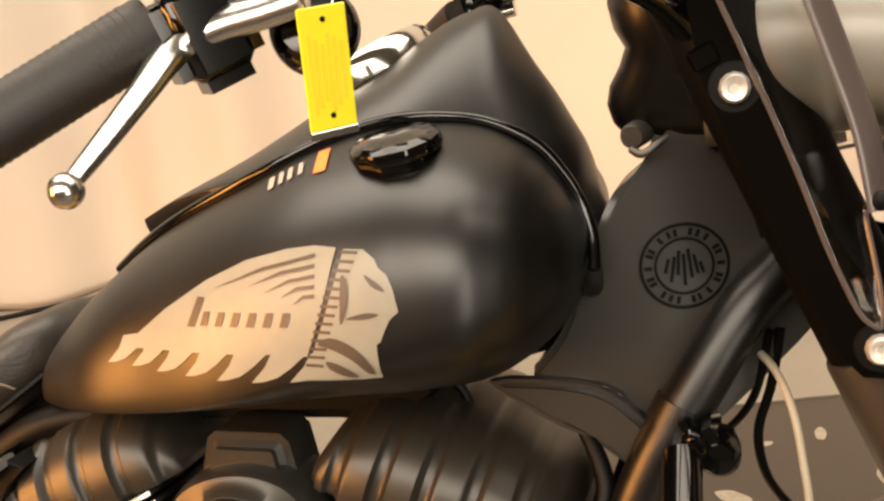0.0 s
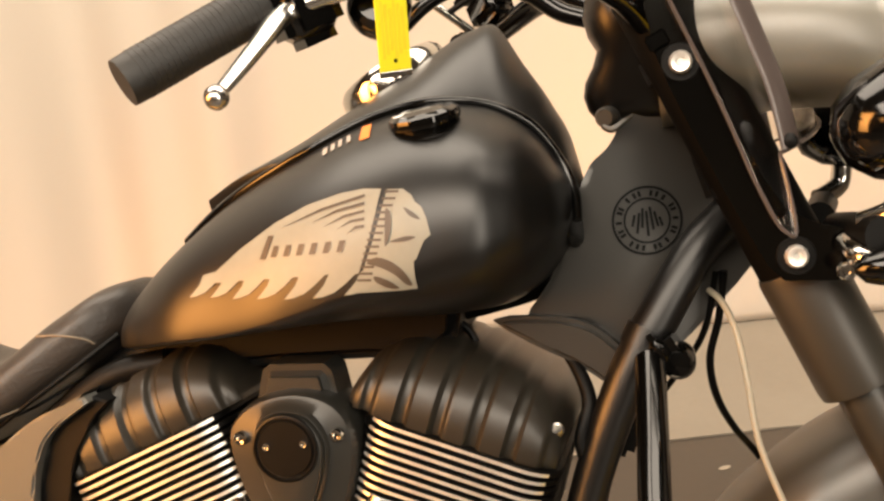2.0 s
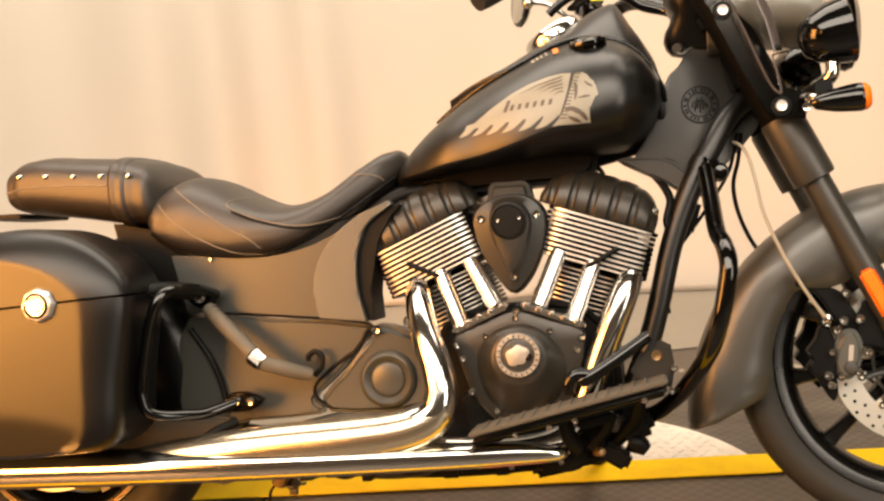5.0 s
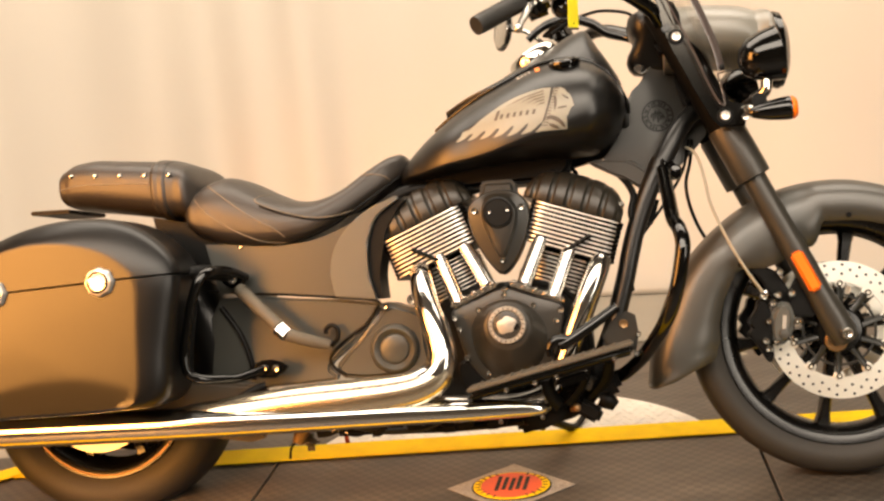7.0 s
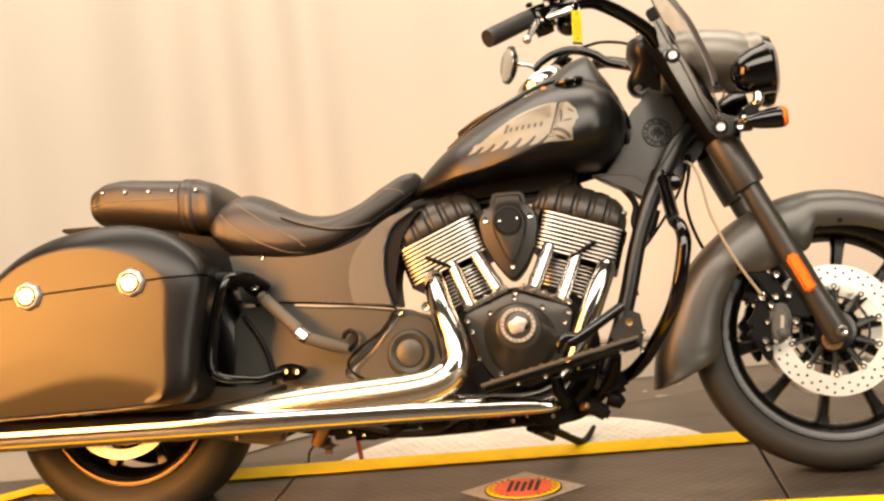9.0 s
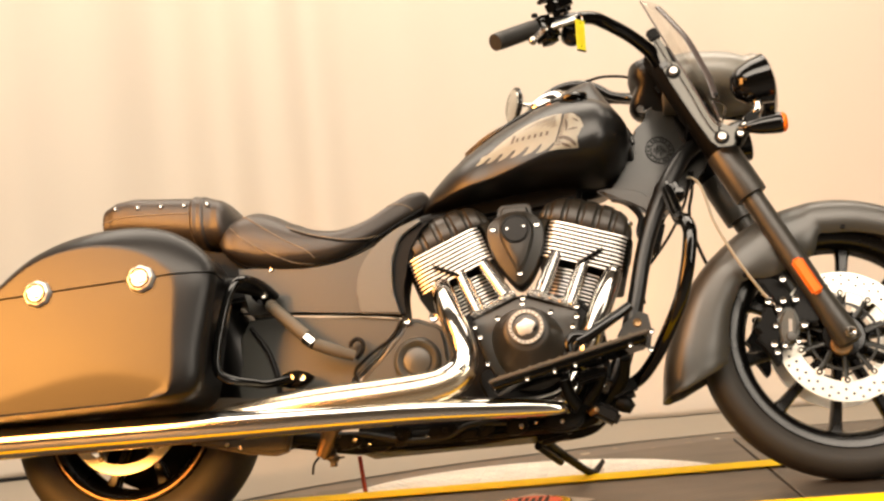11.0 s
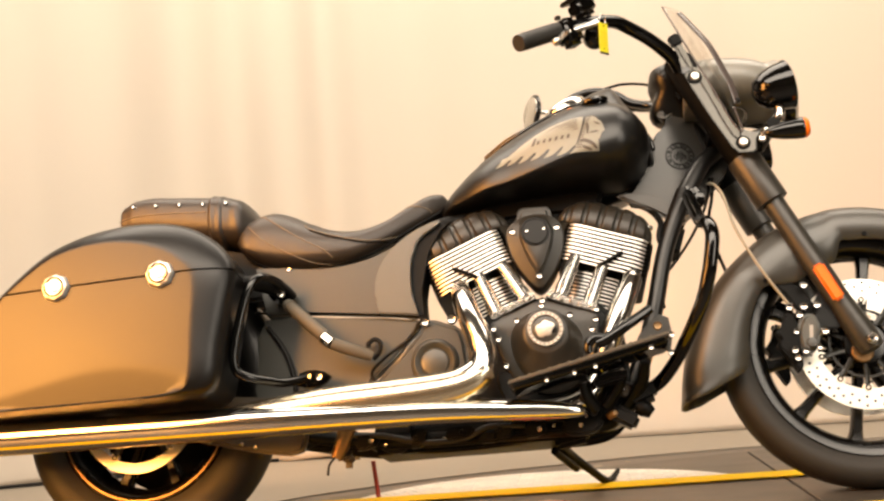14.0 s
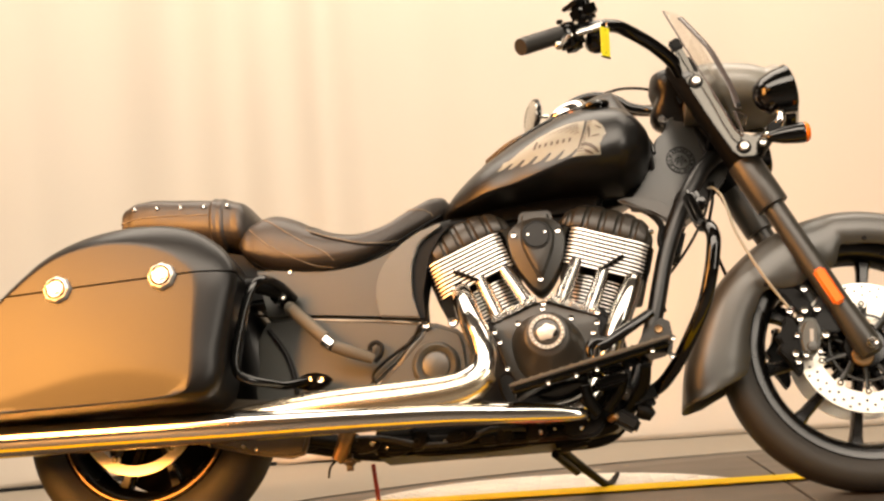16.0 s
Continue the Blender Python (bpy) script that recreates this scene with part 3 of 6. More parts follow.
ax_f = tuple(slope)
for sy in (-1, 1):
    y = sy * 0.100
    leg = part("fork_leg", turned([(0.014, -0.028), (0.028, -0.022), (0.031, 0.0), (0.030, 0.04), (0.0265, 0.10), (0.0262, 0.40), (0.024, 0.42)], along(0, y), ax_f, 32), FORKGREY, bike, "satin dark grey fork slider")
    part("axle_nut", turned([(0.0045, 0.004), (0.005, 0.014), (0.009, 0.016), (0.0125, 0.012), (0.0135, 0.004), (0.014, -0.01)], FRONT + Vector((0, sy * 0.128, -0.004)), (0, sy, 0), 20), ALLOY, leg, "bright axle nut")
    part("axle_collar", turned([(0.021, 0.0), (0.024, 0.003), (0.024, 0.012), (0.021, 0.015)], FRONT + Vector((-0.012, sy * 0.072, -0.022)), (0, sy, 0), 28), BRONZE, leg)
    cv = part("fork_cover", turned([(0.028, 0.376), (0.0385, 0.378), (0.0395, 0.386), (0.0395, 0.50), (0.0385, 0.505), (0.030, 0.507)], along(0, y), ax_f, 36), FORKGREY, bike, "satin dark grey middle fork cover")
    part("fork_shroud", turned([(0.030, 0.504), (0.0365, 0.506), (0.0365, 0.80), (0.030, 0.81)], along(0, y), ax_f, 36), FORKBLACK, cv, "satin black upper fork shroud")
    if sy < 0:
        ref = block((0.029, 0.012, 0.094), Matrix.Translation(Vector((1.630, -0.131, 0.453))) @ pose(0, 0, 0, 0, -23.6, 0), 0.006, 3)
        part("reflector", ref, ORANGE, leg, "orange side reflector")
part("fork_yoke", block((0.07, 0.25, 0.035), Matrix.Translation(along(0.60, 0)) @ pose(0, 0, 0, 0, -23.7, 0), 0.012, 3), BLACK, bike)
part("steering_stem", tube([along(0.58, 0) + Vector((-0.035, 0, 0)), along(0.78, 0) + Vector((-0.035, 0, 0))], 0.024, 24), BLACK, bike)

# calipers behind the fork legs
for sy in (-1, 1):
    y = sy * 0.088
    cal = part("brake_caliper", plate([(1.560, 0.378), (1.574, 0.390), (1.592, 0.386), (1.601, 0.358), (1.593, 0.322), (1.575, 0.300), (1.552, 0.306), (1.547, 0.344)], y - 0.026, y + 0.026, 0.010, 3, 3), PALEGREY, bike, "grey four-piston brake caliper")
    part("caliper_half", plate([(1.530, 0.398), (1.548, 0.392), (1.556, 0.345), (1.552, 0.305), (1.552, 0.276), (1.542, 0.262), (1.529, 0.284), (1.513, 0.312), (1.502, 0.324), (1.512, 0.338), (1.504, 0.353), (1.514, 0.366), (1.524, 0.380)], y - 0.020, y + 0.018, 0.004, 2), BLACK, cal)
    part("caliper_bridge", plate([(1.512, 0.474), (1.521, 0.482), (1.548, 0.470), (1.574, 0.457), (1.598, 0.415), (1.632, 0.386), (1.630, 0.366), (1.597, 0.374), (1.561, 0.404), (1.537, 0.447)], y - 0.006, y + 0.016, 0.004, 2), BLACK, cal)
    part("caliper_bracket", plate([(1.594, 0.36), (1.64, 0.352), (1.672, 0.37), (1.650, 0.43), (1.612, 0.44), (1.594, 0.41)], y - 0.010, y + 0.004, 0.003), COVER, cal)
    part("caliper_mark", block((0.008, 0.002, 0.030), Matrix.Translation((1.578, y + sy * 0.0265, 0.347)) @ pose(0, 0, 0, 0, 8, 0), 0), WHITEINK, cal, smooth=False)
    for bx, bz, br2 in ((1.578, 0.456, 0.0085), (1.599, 0.408, 0.0095), (1.571, 0.407, 0.009), (1.558, 0.389, 0.009), (1.538, 0.408, 0.008), (1.546, 0.351, 0.007), (1.608, 0.347, 0.0095), (1.536, 0.310, 0.009), (1.540, 0.292, 0.0085), (1.559, 0.306, 0.008), (1.590, 0.312, 0.0075)):
        bolt(bx, y + sy * 0.024, bz, br2, cal, CHROME, (0, sy, 0))
    part("piston_cap", turned([(0.0005, 0.006), (0.010, 0.005), (0.0125, 0.0)], (1.576, y + sy * 0.026, 0.322), (0, sy, 0), 24), FENDERGREY, cal)
    part("banjo_fitting", tube([(1.546, y + sy * 0.016, 0.416), (1.542, y + sy * 0.020, 0.404), (1.540, y + sy * 0.022, 0.398)], 0.007, 10, 4), ALLOY, cal)

# front mudguard with deep skirts


def mudguard(name, at, angs, ro, ri, half, mat, label, thick=0.003, steps=120):
    fo, fi = curve(angs, ro), curve(angs, ri)
    rows = []
    for a in np.linspace(angs[0], angs[-1], steps):
        o, i = float(fo(a)), float(fi(a))
        e = Vector((math.cos(radians(a)), 0, math.sin(radians(a))))
        d = min(0.13, o - i)
        sec = [(i, 1.0), (o - d * 0.60, 1.0), (o - d * 0.42, 0.985), (o - d * 0.30, 0.94), (o - d * 0.185, 0.84), (o - d * 0.075, 0.64), (o - d * 0.020, 0.36), (o, 0.0)]
        sec = [(r, -w) for r, w in sec] + [(r, w) for r, w in reversed(sec[:-1])]
        rows.append([at + e * r + Vector((0, w * half, 0)) for r, w in sec])
    n = len(rows[0])
    pts = [p for r in rows for p in r]
    faces = [(k * n + j, k * n + j + 1, (k + 1) * n + j + 1, (k + 1) * n + j) for k in range(steps - 1) for j in range(n - 1)]
    ob = part(name, (pts, faces), mat, bike, label)
    s = ob.modifiers.new("sheet", "SOLIDIFY")
    s.thickness, s.offset = thick, -1
    return ob


ff = mudguard("front_mudguard", FRONT, [12, 40, 70, 90, 95, 99, 115, 130, 137, 142, 155, 172, 184, 190, 193.5], [0.347, 0.340, 0.333, 0.332, 0.332, 0.3325, 0.3355, 0.341, 0.345, 0.349, 0.362, 0.385, 0.408, 0.421, 0.430], [0.29, 0.262, 0.242, 0.236, 0.236, 0.207, 0.199, 0.199, 0.216, 0.243, 0.254, 0.258, 0.265, 0.292, 0.375], 0.098, FENDERGREY, "satin dark grey valanced front mudguard")
bolt(1.735, -0.098, 0.565, 0.006, ff, BLACK)
bolt(1.500, -0.098, 0.478, 0.006, ff, BLACK)
mudguard("rear_mudguard", REAR, [-8, 20, 60, 90, 120, 150, 175], [0.37, 0.372, 0.372, 0.375, 0.378, 0.38, 0.385], [0.26, 0.24, 0.24, 0.24, 0.25, 0.26, 0.28], 0.125, PAINT, "satin black rear mudguard")

# -- headlamp housing, screen, lamps --
rg, _ = hull([1.306, 1.316, 1.342, 1.40, 1.50, 1.58, 1.625, 1.632], [1.00, 1.040, 1.060, 1.069, 1.064, 1.046, 1.02, 1.00], [0.975, 0.948, 0.925, 0.922, 0.928, 0.925, 0.928, 0.94], [0.016, 0.045, 0.080, 0.122, 0.135, 0.115, 0.085, 0.04], n=2.3, steps=46)
cut = next(k for k, r in enumerate(rg) if r[0][0] > 1.372)
nac = part("headlamp_housing", skin(rg[cut:]), SHEENGREY, bike, "satin dark grey headlamp housing, colour lifted pale for its overhead sheen")
back = []
for z, xr, w in ((1.0735, 1.345, 0.040), (1.071, 1.325, 0.060), (1.060, 1.309, 0.075), (1.040, 1.305, 0.082), (1.020, 1.309, 0.080), (1.005, 1.317, 0.074), (0.990, 1.311, 0.064), (0.975, 1.302, 0.056), (0.960, 1.299, 0.050), (0.945, 1.303, 0.044), (0.934, 1.312, 0.036), (0.930, 1.325, 0.026)):
    xc, hx = (xr + 1.405) / 2, (1.405 - xr) / 2
    ring = []
    for a in np.linspace(0, 2 * math.pi, 40, endpoint=False):
        c, d = math.cos(a), math.sin(a)
        ring.append((xc + hx * math.copysign(abs(c) ** 0.75, c), w * math.copysign(abs(d) ** 0.75, d), z))
    back.append(ring)
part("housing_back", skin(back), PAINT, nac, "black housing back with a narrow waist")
part("headlamp", turned([(0.083, 0.0), (0.088, 0.012), (0.084, 0.024), (0.060, 0.036), (0.002, 0.042)], (1.618, 0, 0.955), (1, 0, 0), 48), GLOSS, nac, "gloss black headlamp")
part("ignition_barrel", turned([(0.002, 0.012), (0.0085, 0.012), (0.0105, 0.009), (0.011, -0.03)], (1.325, -0.044, 0.938), (-0.25, -0.95, -0.1), 28), GREY, nac, "round grey lock barrel")
part("lock_lever", tube([(1.321, -0.058, 0.928), (1.330, -0.062, 0.924), (1.342, -0.060, 0.931), (1.350, -0.056, 0.936)], [0.003, 0.0035, 0.003, 0.002], 10, 4), FENDERGREY, nac, "small dark lock lever")

for sy in (-1, 1):
    lamp = part("driving_lamp", turned([(0.004, -0.054), (0.026, -0.047), (0.043, -0.028), (0.0525, -0.002), (0.056, 0.018), (0.057, 0.028), (0.054, 0.032), (0.046, 0.034), (0.002, 0.037)], (1.573, sy * 0.20, 0.908), (0.985, 0, 0.17), 44), GLOSS, bike, "gloss black round driving lamp")
    part("lamp_ring", turned([(0.0545, 0.028), (0.058, 0.026), (0.0585, 0.032), (0.055, 0.035)], (1.573, sy * 0.20, 0.908), (0.985, 0, 0.17), 44, True), GLOSS, lamp)
    part("lamp_stem", tube([(1.575, sy * 0.20, 0.858), (1.570, sy * 0.20, 0.835), (1.545, sy * 0.18, 0.822)], 0.012, 12), CHROME, lamp)
    part("lamp_bar", tube([(1.555, sy * 0.215, 0.815), (1.545, sy * 0.15, 0.815), (1.535, sy * 0.08, 0.81)], 0.016, 14), BLACK, lamp)
    sx = 0.225 if sy < 0 else 0.09
    sig = part("turn_signal", turned([(0.004, -0.078), (0.012, -0.070), (0.020, -0.040), (0.0235, -0.010), (0.0245, 0.004), (0.023, 0.008)], (1.607, sy * sx, 0.792 + (0.16 if sy > 0 else 0)), (0.995, 0, 0.03), 28), GLOSS, bike, "gloss black bullet turn signal")
    part("signal_lens", turned([(0.0225, 0.006), (0.0235, 0.012), (0.018, 0.019), (0.002, 0.021)], (1.607, sy * sx, 0.792 + (0.16 if sy > 0 else 0)), (0.995, 0, 0.03), 28), ORANGE, sig, "orange lens")
    part("signal_stem", tube([(1.555, sy * 0.222, 0.792), (1.535, sy * 0.21, 0.80), (1.530, sy * 0.17, 0.805)], 0.010, 10), CHROME, sig)
    bolt(1.525, sy * 0.205, 0.786, 0.008, sig, CHROME, (0, sy, 0))
    # screen bracket
    br = part("screen_bracket", plate([(1.379, 0.990), (1.392, 0.952), (1.430, 0.862), (1.464, 0.790), (1.478, 0.775), (1.529, 0.772), (1.538, 0.816), (1.510, 0.824), (1.484, 0.838), (1.464, 0.872), (1.440, 0.930), (1.424, 0.985), (1.410, 1.004), (1.390, 1.006)], sy * 0.158 - 0.004, sy * 0.158 + 0.004, 0.0015), SMOKE, bike, "smoked grey glossy screen mounting plate")
    part("bracket_arm", plate([(1.378, 1.000), (1.404, 1.006), (1.392, 1.055), (1.378, 1.088), (1.362, 1.080), (1.372, 1.040)], sy * 0.150 - 0.004, sy * 0.150 + 0.002, 0.002), SMOKE, br)
    part("bracket_clamp", block((0.028, 0.02, 0.030), Matrix.Translation((1.370, sy * 0.150, 1.085)) @ pose(0, 0, 0, 0, -24, 0), 0.004), BLACK, br)
    part("clamp_face", block((0.020, 0.004, 0.016), Matrix.Translation((1.383, sy * 0.163, 0.998)) @ pose(0, 0, 0, 0, -24, 0), 0.002), GLOSS, br)
    for bx, bz in ((1.489, 0.797), (1.402, 0.977)):
        part("washer", turned([(0.006, 0.002), (0.0165, 0.002), (0.0175, -0.001)], (bx, sy * 0.163, bz), (0, sy, 0), 28), BLACK, br)
        bolt(bx, sy * 0.166, bz, 0.0105, br, FINEDGE, (0, sy, 0))


def screen():
    """A bowed clear screen with rounded lower corners."""
    edge = curve([0.795, 0.815, 0.851, 0.934, 1.051, 1.12, 1.20], [1.484, 1.477, 1.463, 1.434, 1.388, 1.362, 1.332])

    def at(u, v):
        a = u * 1.15
        z = 0.815 + v * 0.345
        bow = (math.cos(a) - math.cos(1.15)) / (1 - math.cos(1.15))
        return Vector((float(edge(z)) + 0.085 * bow, 0.190 * math.sin(a) / math.sin(1.15), z + 0.012 * bow))

    def low(u):
        a = abs(u)
        if a > 0.93:
            return 0.06 * ((a - 0.93) / 0.07) ** 2
        return 0.20 * min(1.0, (0.93 - a) / 0.14) ** 1.5 + 0.06 * max(0.0, 1 - a / 0.79)
    nu, nv = 96, 30
    pts, faces = [], []
    for i in range(nu + 1):
        u = -1 + 2 * i / nu
        lo = low(u)
        for j in range(nv + 1):
            pts.append(at(u, lo + (1 - lo) * j / nv))
    for i in range(nu):
        for j in range(nv):
            a = i * (nv + 1) + j
            faces.append((a, a + nv + 1, a + nv + 2, a + 1))
    ob = part("windscreen", (pts, faces), CLEAR, bike, "clear short acrylic windscreen")
    s = ob.modifiers.new("sheet", "SOLIDIFY")
    s.thickness = 0.003
    rim = [at(-1, 1 - k / 12 * 0.92) for k in range(12)] + [at(u, low(u)) for u in np.linspace(-0.99, 0.99, 61)] + [at(1, 0.08 + k / 12 * 0.92) for k in range(1, 13)]
    for sy in (-1, 1):
        side = [(1.388, sy * 0.165, 1.150), (1.426, sy * 0.170, 1.087), (1.447, sy * 0.171, 1.048), (1.467, sy * 0.172, 0.990), (1.481, sy * 0.172, 0.945), (1.490, sy * 0.172, 0.893)]
        part("screen_strut", tube(side, 0.0120, 12, 6, 0.25), EDGE, ob, "dark translucent screen strut")
        part("strut_rivet", turned([(0.001, 0.004), (0.005, 0.003), (0.007, 0)], (1.489, sy * 0.177, 0.899), (0, sy, 0), 14), BLACK, ob)
    part("screen_edge", tube(rim, 0.0020, 6, 3), EDGE, ob)
    return ob


screen()

# -- frame --
def split_long(bm):
    """Cuts the wide flat faces of a plate into small ones, so that they can bend."""
    bmesh.ops.triangulate(bm, faces=bm.faces[:])
    for _ in range(6):
        long = [e for e in bm.edges if e.calc_length() > 0.014]
        if not long:
            break
        bmesh.ops.subdivide_edges(bm, edges=long, cuts=1)
        bmesh.ops.triangulate(bm, faces=[g for g in bm.faces if len(g.verts) > 3])
    return bm


def necked(ob):
    """Draws the flanks of the head in towards its front edge."""
    for v in ob.data.vertices:
        f = min(1.0, max(0.0, (v.co.x - 1.315) / 0.13))
        v.co.y *= 1 - 0.62 * f * f * (3 - 2 * f)
    return ob


hd = necked(part("frame_head", split_long(plate([(1.225, 0.735), (1.252, 0.775), (1.275, 0.83), (1.290, 0.866), (1.303, 0.891), (1.320, 0.905), (1.331, 0.920), (1.341, 0.940), (1.375, 0.960), (1.42, 0.962), (1.445, 0.925), (1.450, 0.885), (1.47, 0.80), (1.42, 0.735), (1.345, 0.672), (1.318, 0.700), (1.285, 0.728)], -0.044, 0.044, 0.006, 3, 2)), GREY, bike, "satin dark grey cast frame head"))
part("frame_gusset", plate([(1.190, 0.738), (1.236, 0.740), (1.280, 0.733), (1.305, 0.718), (1.330, 0.690), (1.345, 0.655), (1.318, 0.652), (1.300, 0.668), (1.270, 0.690), (1.230, 0.712)], -0.062, -0.040, 0.006, 2, 3), GREY, hd)
for r0, r1 in ((0.0330, 0.0355), (0.0215, 0.0236)):
    necked(part("badge_ring", turned([(r0, 0.0010), (r1, 0.0010), (r1, -0.001), (r0, -0.001)], (1.356, -0.0450, 0.829), seg=64, loop=True), BLACK, hd, "black round badge outline"))
for k, (dx, dz, h) in enumerate(((-0.0135, 0.001, 0.012), (-0.009, -0.002, 0.021), (-0.0045, 0.003, 0.020), (0.0, -0.003, 0.026), (0.0045, 0.002, 0.024), (0.009, 0.001, 0.016), (0.0135, -0.002, 0.010))):
    necked(part("badge_mark", block((0.0026, 0.0012, h), Matrix.Translation((1.356 + dx, -0.0452, 0.829 + dz)) @ pose(0, 0, 0, 0, 14 - 5 * k, 0), 0), BLACK, hd, smooth=False))
for k in range(22):
    a = 2 * math.pi * (k + 0.25 * math.sin(k * 2.3)) / 22
    necked(part("badge_bar", block((0.0030, 0.0012, 0.0060), Matrix.Translation((1.356 + 0.0283 * math.cos(a), -0.0452, 0.829 + 0.0283 * math.sin(a))) @ pose(0, 0, 0, 0, 90 - math.degrees(a), 0), 0), BLACK, hd, smooth=False))
for sy in (-1, 1):
    dt = part("down_tube", tube([(1.462, sy * 0.020, 0.850), (1.430, sy * 0.032, 0.822), (1.402, sy * 0.046, 0.795), (1.364, sy * 0.062, 0.738), (1.325, sy * 0.074, 0.672), (1.282, sy * 0.082, 0.570), (1.246, sy * 0.088, 0.450), (1.208, sy * 0.09, 0.345), (1.150, sy * 0.088, 0.225)], [0.020, 0.021, 0.021, 0.022, 0.0215, 0.020, 0.020, 0.020, 0.020], 18), FRAMEBLACK if sy < 0 else BLACK, bike, "satin black frame down tube")
    part("tube_collar", tube([(1.352, sy * 0.066, 0.722), (1.342, sy * 0.069, 0.703)], 0.0238, 18), FRAMEBLACK, dt)
    part("lower_rail", tube([(1.165, sy * 0.09, 0.24), (1.10, sy * 0.10, 0.185), (0.95, sy * 0.11, 0.180), (0.60, sy * 0.11, 0.187), (0.36, sy * 0.12, 0.228), (0.02, sy * 0.12, 0.312)], 0.017, 14), BLACK, bike)
part("guard_bar", tube([(1.352, -0.115, 0.700), (1.353, -0.190, 0.640), (1.354, -0.265, 0.586), (1.360, -0.325, 0.561), (1.363, -0.348, 0.530), (1.356, -0.350, 0.490), (1.343, -0.342, 0.440), (1.325, -0.312, 0.390), (1.293, -0.240, 0.335), (1.260, -0.165, 0.290), (1.215, -0.110, 0.256), (1.130, -0.080, 0.245)], 0.0150, 16, 6), GLOSS, bike, "gloss black engine guard bar")
cl = part("guard_clamp", block((0.034, 0.080, 0.042), Matrix.Translation((1.362, -0.085, 0.706)) @ pose(0, 0, 0, 0, -30, 0), 0.014, 3), GLOSS, bike, "gloss black guard bar clamp")
part("clamp_knob", turned([(0.002, 0.016), (0.012, 0.014), (0.017, 0.006), (0.017, -0.02)], (1.378, -0.098, 0.694), (0, -1, 0), 24), GLOSS, cl)
part("backbone", tube([(1.31, 0, 0.825), (1.2, 0, 0.78), (0.9, 0, 0.73), (0.70, 0, 0.70), (0.45, 0, 0.60)], 0.038, 16), BLACK, bike)
part("under_rail", tube([(0.82, -0.07, 0.715), (0.75, -0.085, 0.70), (0.66, -0.10, 0.63), (0.60, -0.10, 0.56)], 0.016, 12), BLACK, bike)

# added block that keeps the gap between tank and rocker covers dark
part("tank_tunnel", plate([(0.785, 0.742), (0.792, 0.712), (0.86, 0.700), (0.95, 0.704), (1.05, 0.704), (1.12, 0.700), (1.150, 0.724), (1.160, 0.768), (0.86, 0.768)], -0.062, 0.062, 0.012, 0, 3), BLACK, bike, "black filler block for the dark gap under the tank")

# -- fuel tank --
TX = [0.750, 0.775, 0.82, 0.87, 0.945, 1.02, 1.10, 1.17, 1.228, 1.260, 1.280, 1.289]
TT = [0.746, 0.778, 0.822, 0.8585, 0.907, 0.943, 0.972, 0.9757, 0.9545, 0.923, 0.8886, 0.876]
TW = [0.738, 0.741, 0.7457, 0.7537, 0.7616, 0.7776, 0.8025, 0.8255, 0.842, 0.852, 0.857, 0.862]
tank_rings, tank_side = hull(TX, TT, [0.725, 0.729, 0.734, 0.741, 0.749, 0.754, 0.753, 0.750, 0.762, 0.788, 0.820, 0.848],
                             [0.026, 0.084, 0.130, 0.1655, 0.1906, 0.2144, 0.224, 0.223, 0.208, 0.172, 0.118, 0.040], TW, n=2.39, steps=110, seg=112, nlow=2.3)
tank = part("fuel_tank", skin(tank_rings), TANKPAINT, bike, "satin black teardrop fuel tank with a beige graphic")
con_rings, _ = hull([0.8754, 0.9354, 0.9954, 1.0554, 1.1254, 1.1874, 1.2104, 1.2374, 1.2654, 1.2834, 1.2914], [0.892, 0.918, 0.945, 0.977, 1.014, 1.045, 1.047, 1.003, 0.955, 0.912, 0.871], [0.86, 0.86, 0.86, 0.86, 0.85, 0.84, 0.835, 0.825, 0.81, 0.80, 0.80],
                           [0.035, 0.080, 0.106, 0.124, 0.127, 0.114, 0.102, 0.100, 0.0915, 0.076, 0.047], [0.889, 0.911, 0.9245, 0.9347, 0.927, 0.907, 0.891, 0.869, 0.841, 0.824, 0.822], n=1.6, steps=80, seg=72)
con = part("tank_console", skin(con_rings), TANKPAINT, tank, "satin black raised console")
dash = part("console_dash", turned([(0.004, 0.010), (0.050, 0.008), (0.060, 0.004), (0.064, -0.004), (0.060, -0.02)], (1.088, 0.02, 1.004), (-0.45, 0, 0.89), 40), GLOSS, con, "gloss black instrument")
part("dash_ring", turned([(0.052, 0.006), (0.054, 0.010), (0.059, 0.0105), (0.063, 0.006), (0.065, -0.002), (0.065, -0.014), (0.060, -0.018)], (1.088, 0.02, 1.004), (-0.45, 0, 0.89), 56, True), CHROME, dash, "broad chrome ring round the instrument")


def tank_top(x, y):
    ft = curve(TX, TT)
    lo, hi = 0.7, float(ft(x))
    a, b = float(curve(TX, TW)(x)), hi
    for _ in range(40):
        m = (a + b) / 2
        if -tank_side(x, m) > abs(y):
            a = m
        else:
            b = m
    return (a + b) / 2


seam = [(x, y, tank_top(x, y) + 0.003) for x, y in ((0.85, -0.045), (0.90, -0.072), (0.95, -0.096), (1.0, -0.113), (1.04, -0.119), (1.084, -0.118), (1.112, -0.114), (1.148, -0.108), (1.185, -0.098))]
seam += [(1.217, -0.085, 0.959), (1.248, -0.070, 0.939), (1.268, -0.062, 0.912), (1.281, -0.062, 0.886), (1.289, -0.070, 0.862), (1.290, -0.082, 0.838)]
part("tank_seam_trim", tube(seam, 0.0052, 10, 6), GLOSS, tank, "gloss black trim strip")
capn = Vector((-0.10, -0.20, 0.97))
